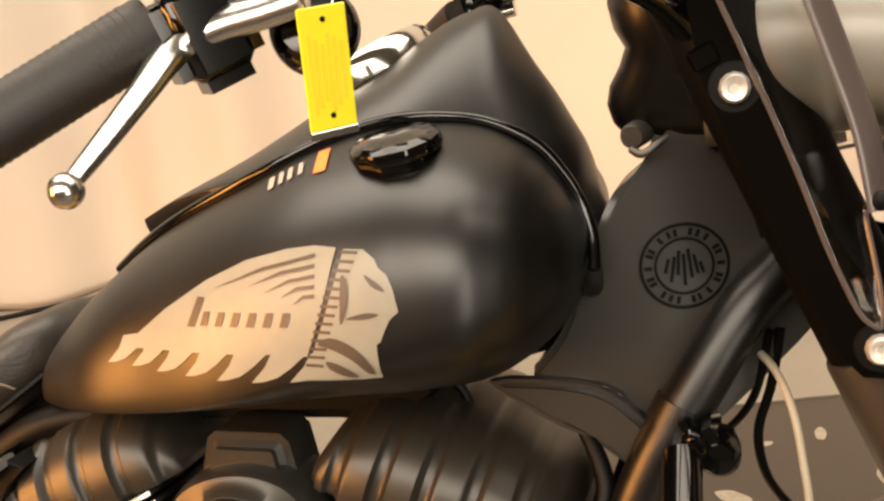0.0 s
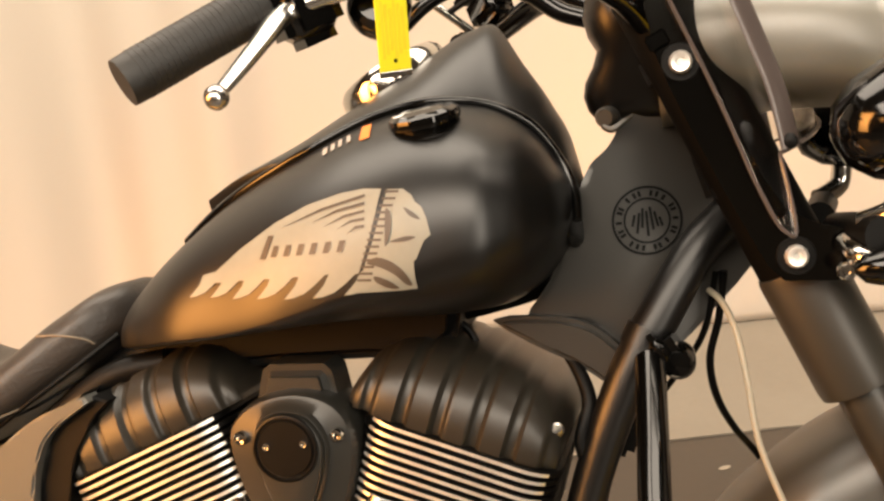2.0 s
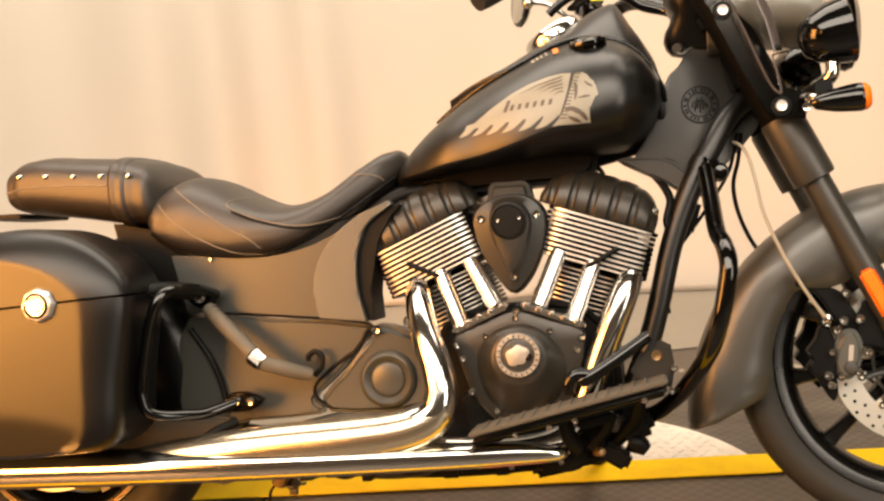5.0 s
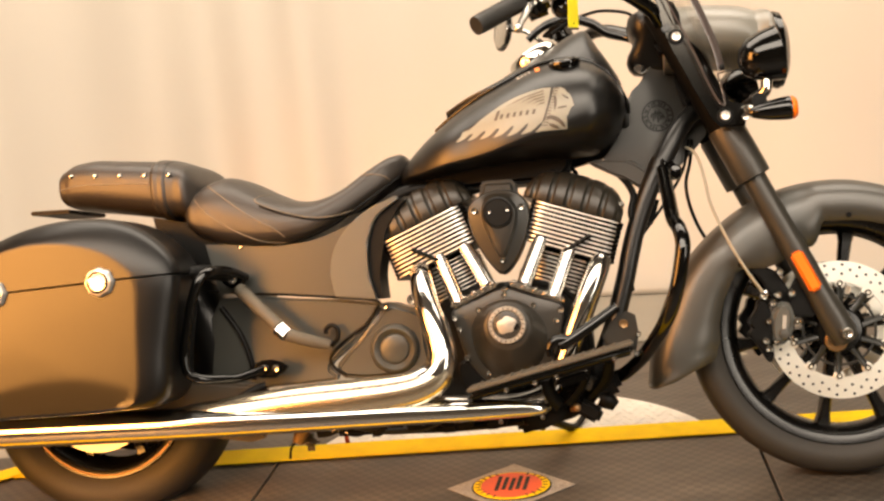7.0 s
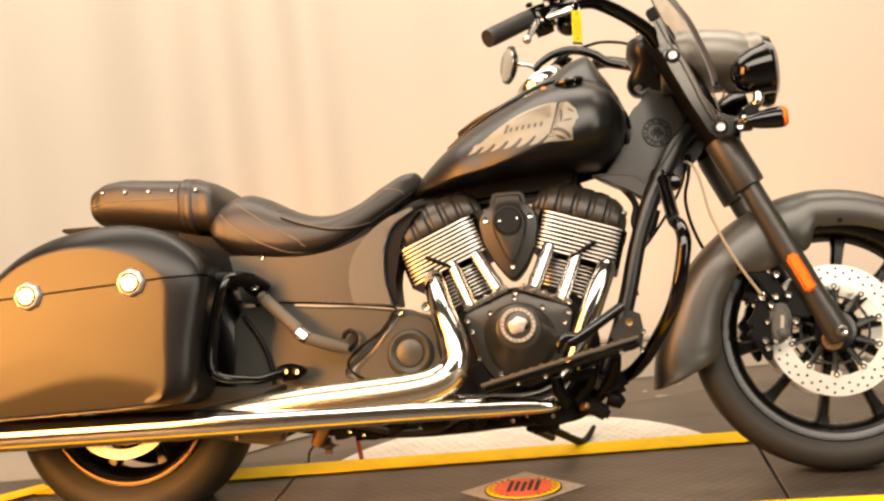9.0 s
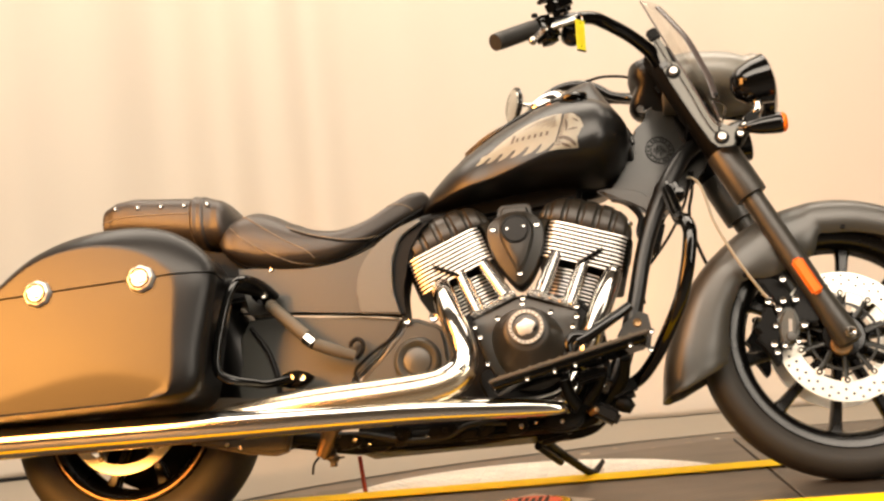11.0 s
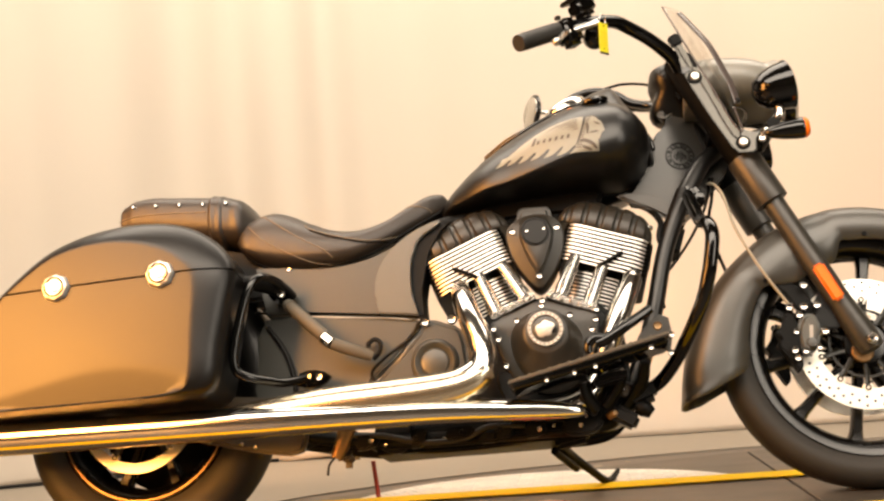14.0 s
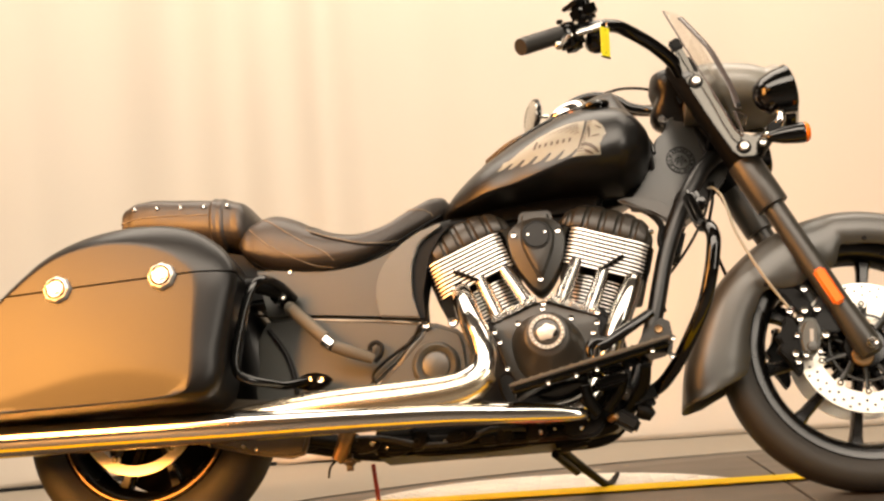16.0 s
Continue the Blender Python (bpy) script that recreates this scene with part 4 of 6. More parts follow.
cap_at = (1.160, -0.147, tank_top(1.160, -0.147) - 0.002)
cap = part("fuel_cap", turned([(0.002, 0.0135), (0.018, 0.0135), (0.023, 0.0115), (0.0295, 0.0115), (0.0340, 0.0080), (0.0352, 0.0025), (0.0340, -0.0015), (0.027, -0.004), (0.026, -0.030)], cap_at, capn, 60, wobble=lambda a: 1 + 0.016 * math.cos(10 * a)), GLOSS, tank, "gloss black fuel cap")
part("cap_ring", turned([(0.026, -0.009), (0.0325, -0.010), (0.0335, -0.014), (0.0335, -0.030)], cap_at, capn, 48), BLACK, cap)


def decal(name, outline, mat, lift, parent=tank, label="", per=0):
    """A thin printed shape laid on the right-hand face of the tank."""
    if per:
        outline = smoothed(outline, per, closed=True)
    bm = bmesh.new()
    f = bm.faces.new([bm.verts.new((p[0], 0, p[1])) for p in outline])
    bmesh.ops.triangulate(bm, faces=[f])
    for _ in range(5):
        long = [e for e in bm.edges if e.calc_length() > 0.007]
        if not long:
            break
        bmesh.ops.subdivide_edges(bm, edges=long, cuts=1)
        bmesh.ops.triangulate(bm, faces=[g for g in bm.faces if len(g.verts) > 3])
    for v in bm.verts:
        v.co.y = tank_side(v.co.x, v.co.z) - lift
    return part(name, bm, mat, parent, label)


# a fan of feathers: long quills over a row of separate tips, a band and a plain head shape
quills = [(0.926, 0.8105), (0.945, 0.824), (0.972, 0.8425), (1.0146, 0.866), (1.051, 0.8807), (1.0866, 0.889), (1.110, 0.8915), (1.128, 0.890), (1.122, 0.866), (1.116, 0.846), (1.108, 0.826), (1.103, 0.815), (1.0805, 0.8165), (1.0533, 0.8155), (1.0251, 0.815), (0.9943, 0.814), (0.964, 0.813)]
graphic = decal("tank_graphic", quills, BEIGE, 0.0010, label="beige feather fan graphic")
tips = [(0.9095, 0.798), (0.9366, 0.7976), (0.9642, 0.7962), (0.9944, 0.7958), (1.0251, 0.7948), (1.0554, 0.7946), (1.0871, 0.7958)]
for k, (x, z) in enumerate(tips):
    w = 0.030 + 0.0007 * k
    decal("feather_tip", [(x, z), (x + w * 0.30, z + 0.0010), (x + w * 0.66, z + 0.0045), (x + w, z + 0.0115), (x + w + 0.0125, z + 0.0215), (x + w + 0.004, z + 0.0245), (x + w * 0.55, z + 0.0215), (x + 0.0125, z + 0.0120)], BEIGE, 0.0010, graphic)
decal("graphic_head", [(1.134, 0.889), (1.1491, 0.8885), (1.1575, 0.882), (1.1605, 0.876), (1.1665, 0.871), (1.1705, 0.861), (1.170, 0.854), (1.1735, 0.8455), (1.167, 0.8405), (1.1635, 0.834), (1.159, 0.825), (1.152, 0.8205), (1.1555, 0.810), (1.1556, 0.797), (1.138, 0.7968), (1.120, 0.797), (1.099, 0.7975), (1.106, 0.806), (1.111, 0.822), (1.1185, 0.842), (1.127, 0.866)], BEIGE, 0.0010, graphic)
for k in range(14):
    f = k / 13
    x, z = 1.1405 - 0.036 * f + 0.006 * f * f, 0.8868 - 0.078 * f
    decal("graphic_stripe", [(x - 0.0085, z + 0.0016), (x + 0.0050, z + 0.0008), (x + 0.0046, z - 0.0014), (x - 0.0089, z - 0.0006)], INK, 0.0018, graphic)
for x0, z0, x1, z1 in ((1.022, 0.8605, 1.112, 0.8855), (1.056, 0.8635, 1.112, 0.8785), (1.070, 0.8595, 1.112, 0.8715), (1.084, 0.8565, 1.112, 0.8645), (1.094, 0.8515, 1.112, 0.8580)):
    xm, zm = (x0 + x1) / 2, (z0 + z1) / 2 + 0.0025
    decal("graphic_slit", [(x0, z0), (xm, zm - 0.0012), (x1, z1 - 0.0014), (x1, z1 + 0.0012), (xm, zm + 0.0012)], INK, 0.0018, graphic)
for pts in ([(1.135, 0.842), (1.150, 0.846), (1.160, 0.8445), (1.150, 0.8415)], [(1.112, 0.824), (1.122, 0.829), (1.136, 0.824), (1.147, 0.814), (1.152, 0.802), (1.147, 0.802), (1.138, 0.812), (1.124, 0.820)],
            [(1.118, 0.812), (1.130, 0.808), (1.140, 0.7995), (1.132, 0.7995), (1.120, 0.806)], [(1.133, 0.872), (1.138, 0.866), (1.137, 0.850), (1.131, 0.838), (1.132, 0.856)], [(1.150, 0.872), (1.160, 0.866), (1.165, 0.860), (1.156, 0.8635)]):
    decal("graphic_shape", pts, INK, 0.0018, graphic, per=3)
# one row of plain bars
for k in range(6):
    x = 1.012 + k * 0.0142
    z = 0.8345 + (x - 1.01) * 0.02
    decal("graphic_bar", [(x, z), (x + 0.0062, z + 0.0002), (x + 0.0098, z + 0.0105), (x + 0.0036, z + 0.0103)], INK, 0.0018, graphic)
decal("graphic_bar", [(0.9990, 0.8330), (1.0060, 0.8330), (1.0150, 0.8545), (1.0080, 0.8545)], INK, 0.0018, graphic)
# small white and orange print on the tank top
for k, (x, w, mt) in enumerate(((1.053, 0.005, WHITEINK), (1.062, 0.004, WHITEINK), (1.070, 0.004, WHITEINK), (1.079, 0.004, WHITEINK), (1.094, 0.010, ORANGEINK))):
    far = 0.006 if k == 4 else 0.0
    pts = [(-0.152 - far, 0.002), (-0.144, 0.0), (-0.137 + far, -0.002)]
    up = [(x + s, y, tank_top(x + s, y) + 0.0014) for y, s in pts]
    dn = [(x + s + w, y, tank_top(x + s + w, y) + 0.0014) for y, s in pts]
    part("tank_print", (up + dn, [(0, 1, 4, 3), (1, 2, 5, 4)]), mt, tank)

# -- seat --
seat_rings, seat_side = hull([0.258, 0.270, 0.30, 0.345, 0.39, 0.44, 0.50, 0.55, 0.62, 0.69, 0.745, 0.765, 0.778], [0.725, 0.754, 0.774, 0.787, 0.773, 0.745, 0.719, 0.712, 0.731, 0.777, 0.802, 0.801, 0.783], [0.69, 0.668, 0.638, 0.616, 0.607, 0.604, 0.606, 0.617, 0.648, 0.692, 0.728, 0.748, 0.762],
                             [0.13, 0.150, 0.162, 0.168, 0.170, 0.172, 0.170, 0.162, 0.138, 0.105, 0.072, 0.048, 0.02], [0.70, 0.69, 0.68, 0.67, 0.66, 0.65, 0.648, 0.652, 0.68, 0.725, 0.765, 0.772, 0.771], n=2.9, steps=90, seg=88, nlow=2.8)
seat = part("rider_seat", skin(seat_rings), LEATHER, bike, "black stitched leather rider seat")


def stitch(pts, parent, side, r=0.0013):
    p = smoothed(pts, 6)
    part("stitching", tube([(q[0], side(q[0], q[1]) - 0.0008, q[1]) for q in p], r, 6, 1), THREAD, parent, "pale stitching")


stitch([(0.292, 0.732), (0.328, 0.694), (0.371, 0.662), (0.415, 0.637), (0.455, 0.621), (0.496, 0.616)], seat, seat_side)
stitch([(0.314, 0.767), (0.352, 0.739), (0.388, 0.710), (0.436, 0.675), (0.481, 0.648), (0.502, 0.627)], seat, seat_side)
stitch([(0.460, 0.732), (0.448, 0.729), (0.434, 0.722), (0.445, 0.709), (0.499, 0.685), (0.562, 0.667), (0.610, 0.666), (0.653, 0.678), (0.695, 0.702), (0.727, 0.726)], seat, seat_side)
stitch([(0.675, 0.756), (0.705, 0.756), (0.729, 0.749), (0.737, 0.741)], seat, seat_side)
part("pad_piping", tube([(x, seat_side(x, z) - 0.0005, z) for x, z in ((0.447, 0.7035), (0.499, 0.6805), (0.562, 0.6625), (0.610, 0.6615), (0.655, 0.6735), (0.698, 0.698))], 0.0024, 8), BLACK, seat)
part("seat_piping", tube([(x, seat_side(x, z) - 0.001, z) for x, z in ((0.272, 0.678), (0.30, 0.648), (0.36, 0.622), (0.44, 0.613), (0.52, 0.618), (0.60, 0.645), (0.66, 0.682), (0.72, 0.722), (0.755, 0.748))], 0.004, 8), BLACK, seat)
bolt(0.388, -0.140, 0.616, 0.005, seat)
pil_rings, pil_side = hull([-0.052, -0.045, -0.02, 0.02, 0.10, 0.20, 0.245, 0.285, 0.298], [0.79, 0.818, 0.846, 0.856, 0.850, 0.838, 0.831, 0.802, 0.775], [0.772, 0.755, 0.742, 0.735, 0.720, 0.700, 0.692, 0.700, 0.720],
                           [0.09, 0.125, 0.150, 0.158, 0.162, 0.165, 0.165, 0.150, 0.11], n=3.2, steps=50, seg=72)
pil = part("passenger_seat", skin(pil_rings), LEATHER, bike, "black leather passenger seat with chrome studs")
st_rings, _ = hull([0.194, 0.198, 0.212, 0.228, 0.232], [0.838, 0.8415, 0.840, 0.8375, 0.834], [0.702, 0.696, 0.692, 0.690, 0.694], [0.165, 0.1685, 0.169, 0.1685, 0.165], n=3.2, steps=16, seg=72)
part("seat_strap", skin(st_rings), LEATHER, pil, "broad leather strap")
for k in range(5):
    x = 0.000 + k * 0.0605
    z = 0.815 - k * 0.0052
    yy = pil_side(x, z) - (0.006 if k == 4 else 0.001)
    part("stud", turned([(0.0003, 0.005), (0.0035, 0.004), (0.0062, 0.0)], (x, yy, z), (0, -1, 0.3), 14), CHROME, pil)
stitch([(-0.04, 0.785), (0.02, 0.790), (0.10, 0.786), (0.19, 0.778)], pil, pil_side, 0.0016)
part("tail_rack", block((0.10, 0.20, 0.010), Matrix.Translation((-0.09, 0, 0.742)) @ pose(0, 0, 0, 0, 2, 0), 0.003), BLACK, bike)

# -- engine: two finned cylinders in a V over the crankcase --
engine = part("crankcase", plate([(0.845, 0.455), (0.90, 0.478), (0.985, 0.485), (1.08, 0.478), (1.135, 0.445), (1.165, 0.38), (1.165, 0.27), (1.13, 0.19), (0.90, 0.185), (0.83, 0.22), (0.80, 0.32), (0.81, 0.40)], -0.125, 0.13, 0.015, 3, 3), COVER, bike, "satin black crankcase")


def bright_edge(ob):
    """The machined edge of a fin, on its front and back."""
    ob.data.materials.append(FINEDGE)
    for p in ob.data.polygons:
        if abs(p.normal.y) > 0.62 and abs(p.normal.z) < 0.7:
            p.material_index = 1


def cylinder(cx, cz, lean):
    """A cylinder with head fins, barrel fins and a ribbed rocker cover; u runs along the fins, v up the bore."""
    m = Matrix.Translation((cx, 0, cz)) @ pose(0, 0, 0, 0, lean, 0)
    out = 1 if lean > 0 else -1
    head = part("cylinder_head", block((0.170, 0.24, 0.090), m, 0.02, 3), BLACK, engine, "black cylinder head")
    part("cylinder_barrel", tube([m @ Vector((0, 0, -0.04)), m @ Vector((0, 0, -0.235))], 0.058, 32), BLACK, engine, "black cylinder barrel")

    def fin(uh, yh, r, t):
        pts = []
        for sx, sy2, a0 in ((1, 1, 0), (-1, 1, 90), (-1, -1, 180), (1, -1, 270)):
            for k in range(7):
                a = radians(a0 + 15 * k)
                pts.append((sx * (uh - r) + r * math.cos(a), sy2 * (yh - r) + r * math.sin(a)))
        n = len(pts)
        rings = [[(x * s, y * s, z) for x, y in pts] for s, z in ((0.985, -t), (1.0, -t * 0.5), (1.0, t * 0.5), (0.985, t))]
        return skin(rings)
    big = None
    for k in range(10):
        v = 0.043 - k * 0.0094
        uh = 0.107 - 0.0006 * abs(k - 3)
        if big is None:
            big = part("head_fin", fin(uh, 0.137, 0.040, 0.0037), BLACK, head, "black cooling fin with a bright machined edge")
            bright_edge(big)
            big.matrix_basis = m @ pose(0, 0, v)
        else:
            again("head_fin", big, head, m @ pose(0.0015 * out * (k - 4) * 0.3, 0, v))
    small = None
    for k in range(14):
        v = -0.058 - k * 0.0088
        if small is None:
            small = part("barrel_fin", fin(0.076, 0.108, 0.05, 0.0028), BLACK, engine)
            bright_edge(small)
            small.matrix_basis = m @ pose(0, 0, v)
        else:
            again("barrel_fin", small, engine, m @ pose(0, 0, v))
    # rocker cover: a dome with ribs across it
    rings = []
    for u0 in np.linspace(-0.098, 0.098, 120):
        q = abs(u0) / 0.1
        u = u0 * 1.14 - 0.014 * out
        e = max(0.02, 1 - q ** 3.2) ** (1 / 2.4)
        rib = 1 + 0.055 * min(1.0, max(0.0, 1.35 + 1.6 * math.sin(u0 * 2 * math.pi / 0.0335 + 0.5))) * (1 if q < 0.93 else 0)
        top, half = 0.047 + 0.083 * e * (0.6 + 0.4 * rib), 0.130 * (0.80 + 0.2 * e) * rib
        ring = [(u, -half * 0.98, 0.047)]
        for a in np.linspace(180, 0, 25):
            c, s = math.cos(radians(a)), math.sin(radians(a))
            ring.append((u, math.copysign(abs(c) ** 0.62, c) * half, 0.052 + (top - 0.052) * abs(s) ** 0.72))
        ring.append((u, half * 0.98, 0.047))
        rings.append([m @ Vector(p) for p in ring])
    rc = part("rocker_cover", skin(rings), ROCKER, head, "ribbed satin black rocker cover")
    for u in (-0.088, 0.088):
        p = m @ Vector((u, -0.105, 0.085))
        bolt(p.x, p.y, p.z, 0.007, rc, ALLOY, (0, -0.8, 0.6))
    # spark plug lead crossing the lower fins
    a, b = m @ Vector((0.042 * out, -0.141, 0.002)), m @ Vector((-0.004 * out, -0.141, -0.048))
    part("plug_lead", tube([a, (a + b) / 2 + Vector((0, -0.004, 0)), b], 0.0048, 8), BLACK, head, "black spark plug lead")
    return head


cylinder(1.143, 0.583, 20.5)
cylinder(0.824, 0.588, -21.5)

part("lifting_loop", tube([(1.085, -0.03, 0.712), (1.097, -0.03, 0.730), (1.117, -0.03, 0.740), (1.141, -0.03, 0.738), (1.160, -0.03, 0.722), (1.166, -0.03, 0.700)], 0.0045, 8), BLACK, engine, "black wire loop")

# pushrod tubes with their bright bases
for x0, z0, x1, z1 in ((0.845, 0.552, 0.884, 0.444), (0.903, 0.570, 0.950, 0.480), (1.074, 0.572, 1.030, 0.476), (1.135, 0.546, 1.090, 0.442)):
    a, b = Vector((x0, -0.126, z0)), Vector((x1, -0.156, z1))
    pr = part("pushrod_tube", tube([a, b], 0.0168, 24), ALLOY, engine, "chrome pushrod tube")
    d = (b - a).normalized()
    for t0, t1, r in ((0.080, 0.092, 0.0184),):
        part("tube_collar", tube([a + d * t0, a + d * t1], r, 20), CHROME, pr)
for x0, z0, x1, z1 in ((0.866, 0.440, 0.972, 0.482), (0.998, 0.482, 1.108, 0.436)):
    e = Vector((x1 - x0, 0, z1 - z0))
    mid = Vector(((x0 + x1) / 2, -0.152, (z0 + z1) / 2))
    ang = -math.degrees(math.atan2(e.z, e.x))
    tb = part("tappet_block", block((e.length, 0.040, 0.013), Matrix.Translation(mid) @ pose(0, 0, 0, 0, ang, 0), 0.004, 2), POLISH, engine, "bright tappet block")
    for f in (0.10, 0.30, 0.52, 0.72, 0.92):
        c = Vector((x0, 0, z0)).lerp(Vector((x1, 0, z1)), f)
        part("tappet_lug", block((0.017, 0.012, 0.017), Matrix.Translation((c.x, -0.174, c.z + 0.002)) @ pose(0, 0, 0, 0, ang + (16 if f in (0.3, 0.72) else -12), 0), 0.005, 3), POLISH, tb)

# cam cover: a five-sided plate, a swelling boss and a round badge
CAM = [(0.985, 0.470), (1.046, 0.450), (1.104, 0.428), (1.108, 0.400), (1.094, 0.345), (1.070, 0.290), (1.040, 0.262), (0.990, 0.252), (0.930, 0.272), (0.892, 0.325), (0.872, 0.395), (0.868, 0.430), (0.925, 0.452)]
cam_at = (0.990, 0.385)
ca, cr = fan_out(CAM, cam_at)
ib, ir = fan_out([(0.909, 0.391), (0.938, 0.432), (0.990, 0.446), (1.036, 0.428), (1.070, 0.380), (1.062, 0.320), (1.020, 0.280), (0.960, 0.280), (0.918, 0.325)], cam_at)
ridge = np.array([1 + 0.10 * max(0.0, math.cos(3 * (k + math.pi / 2))) ** 6 * (1 if math.sin(k) < 0.3 else 0) for k in ca])
cc = part("cam_cover", dome([(ca, cr, -0.06), (ca, cr, -0.158), (ca, cr * 0.985, -0.164), (ca, cr * 0.94, -0.166), (ca, ir, -0.168), (ca, ir * 0.95, -0.175), (ca, ir * 0.80 * ridge, -0.184), (ca, np.full(72, 0.056) * ridge, -0.198), (ca, np.full(72, 0.049), -0.206), (ca, np.full(72, 0.045), -0.207)], cam_at), ROCKER, engine, "satin black cam cover")
part("badge_ring", turned([(0.0305, 0.004), (0.032, 0.007), (0.0385, 0.007), (0.0405, 0.004), (0.0405, -0.006), (0.0305, -0.006)], (0.990, -0.208, 0.392), seg=56, loop=True), BADGE, cc, "worn bright badge ring")
part("badge_face", turned([(0.0005, 0.0035), (0.027, 0.0035), (0.0305, 0.002), (0.031, -0.006)], (0.990, -0.208, 0.392), seg=48), GREY, cc)
part("badge_mark", turned([(0.0005, 0.0062), (0.012, 0.0058), (0.019, 0.0046), (0.0200, 0.002)], (0.989, -0.208, 0.392), seg=40, wobble=lambda a: 1 + 0.13 * math.sin(2 * a + 0.7) + 0.08 * math.sin(5 * a)), BADGE, cc, "plain dull raised mark")
part("badge_recess", turned([(0.0005, 0.0048), (0.007, 0.0048), (0.008, 0.0035)], (1.008, -0.208, 0.388), seg=20), BLACK, cc)
for k in range(22):
    a = 2 * math.pi * k / 22
    part("badge_bar", block((0.0022, 0.0014, 0.0045), Matrix.Translation((0.990 + 0.0352 * math.cos(a), -0.2152, 0.392 + 0.0352 * math.sin(a))) @ pose(0, 0, 0, 0, 90 - math.degrees(a), 0), 0), COVER, cc, smooth=False)
for x, z in ((0.988, 0.469), (0.985, 0.457), (0.926, 0.428), (0.872, 0.414), (0.881, 0.389), (0.893, 0.326), (0.939, 0.287), (1.047, 0.429), (1.104, 0.413), (1.093, 0.391), (1.108, 0.436), (1.060, 0.285)):
    bolt(x, -0.166, z, 0.0068, cc)
part("lower_cover", plate([(0.86, 0.30), (0.90, 0.33), (1.06, 0.33), (1.11, 0.30), (1.10, 0.23), (1.03, 0.215), (0.90, 0.22)], -0.155, -0.12, 0.012, 3, 3), COVER, engine)

# air cleaner between the cylinders: a teardrop cover with a raised teardrop insert
TEAR = [(0.990, 0.690), (1.030, 0.680), (1.051, 0.655), (1.053, 0.620), (1.040, 0.572), (1.015, 0.526), (0.985, 0.500), (0.959, 0.524), (0.931, 0.573), (0.917, 0.621), (0.918, 0.655), (0.945, 0.680)]
INS = [(0.990, 0.672), (1.012, 0.664), (1.025, 0.641), (1.022, 0.612), (1.008, 0.575), (0.995, 0.549), (0.986, 0.541), (0.974, 0.562), (0.959, 0.602), (0.952, 0.631), (0.956, 0.656), (0.970, 0.669)]
air_at = (0.987, 0.625)
ta, tr = fan_out(TEAR, air_at)
na, nr = fan_out(INS, air_at)
ac = part("air_cleaner", dome([(ta, tr * 0.97, -0.07), (ta, tr, -0.085), (ta, tr, -0.126), (ta, tr * 0.975, -0.136), (ta, tr * 0.94, -0.141), (ta, tr * 0.90, -0.142), (ta, nr * 1.10, -0.148), (ta, nr * 1.05, -0.154), (ta, nr * 1.02, -0.155), (ta, nr * 0.9, -0.15), (ta, nr * 0.5, -0.15)], air_at), PANEL, engine, "satin black teardrop air cleaner cover")
part("cleaner_insert", dome([(ta, nr, -0.15), (ta, nr, -0.157), (ta, nr * 0.97, -0.160), (ta, nr * 0.93, -0.161), (ta, nr * 0.5, -0.1615), (ta, nr * 0.1, -0.1615)], air_at), PANEL, ac, "raised dark teardrop insert")
part("cleaner_neck", plate([(0.940, 0.672), (0.950, 0.708), (0.958, 0.714), (1.018, 0.712), (1.026, 0.704), (1.032, 0.668)], -0.122, -0.05, 0.012, 0, 3), PANEL, ac)
for x, z in ((0.934, 0.646), (1.038, 0.646), (0.987, 0.533)):
    bolt(x, -0.147, z, 0.0072, ac)
part("cleaner_cap", turned([(0.0005, 0.0010), (0.0285, 0.0010), (0.0300, -0.0010), (0.0315, -0.0010), (0.0325, 0.0012), (0.0345, 0.0008), (0.0350, -0.003)], (0.987, -0.1625, 0.637), seg=56), COVER, ac, "round black cap on the insert")
for x, z in ((0.968, 0.640), (1.008, 0.642)):
    bolt(x, -0.1635, z, 0.0042, ac, ALLOY)

# -- exhaust --
part("rear_header", tube([(0.796, -0.06, 0.568), (0.799, -0.110, 0.532), (0.808, -0.165, 0.488), (0.823, -0.205, 0.436), (0.842, -0.226, 0.380), (0.848, -0.236, 0.335), (0.832, -0.242, 0.300), (0.79, -0.246, 0.280), (0.74, -0.248, 0.272)], [0.026, 0.027, 0.0275, 0.028, 0.030, 0.032, 0.034, 0.034, 0.030], 32, 10), CHROME, bike, "chrome rear exhaust header")
part("front_header", tube([(1.200, -0.09, 0.530), (1.195, -0.125, 0.505), (1.165, -0.140, 0.440), (1.128, -0.142, 0.360), (1.098, -0.140, 0.290), (1.06, -0.15, 0.240), (0.99, -0.16, 0.220), (0.90, -0.18, 0.222), (0.80, -0.22, 0.238)], [0.023, 0.025, 0.027, 0.027, 0.026, 0.024, 0.024, 0.024, 0.022], 24, 8), CHROME, bike, "chrome front exhaust header")
rings = []
for x, zc, h, w, y in ((1.062, 0.206, 0.006, 0.008, -0.178), (1.045, 0.207, 0.014, 0.016, -0.185), (0.98, 0.213, 0.021, 0.022, -0.200), (0.88, 0.218, 0.024, 0.026, -0.225), (0.75, 0.224, 0.027, 0.034, -0.245), (0.55, 0.229, 0.030, 0.042, -0.258), (0.30, 0.235, 0.034, 0.047, -0.265), (0.0, 0.242, 0.036, 0.050, -0.268), (-0.30, 0.249, 0.038, 0.051, -0.268), (-0.52, 0.254, 0.040, 0.052, -0.268)):
    rings.append((x, zc, h, w, y))
S = smoothed(rings, 7)
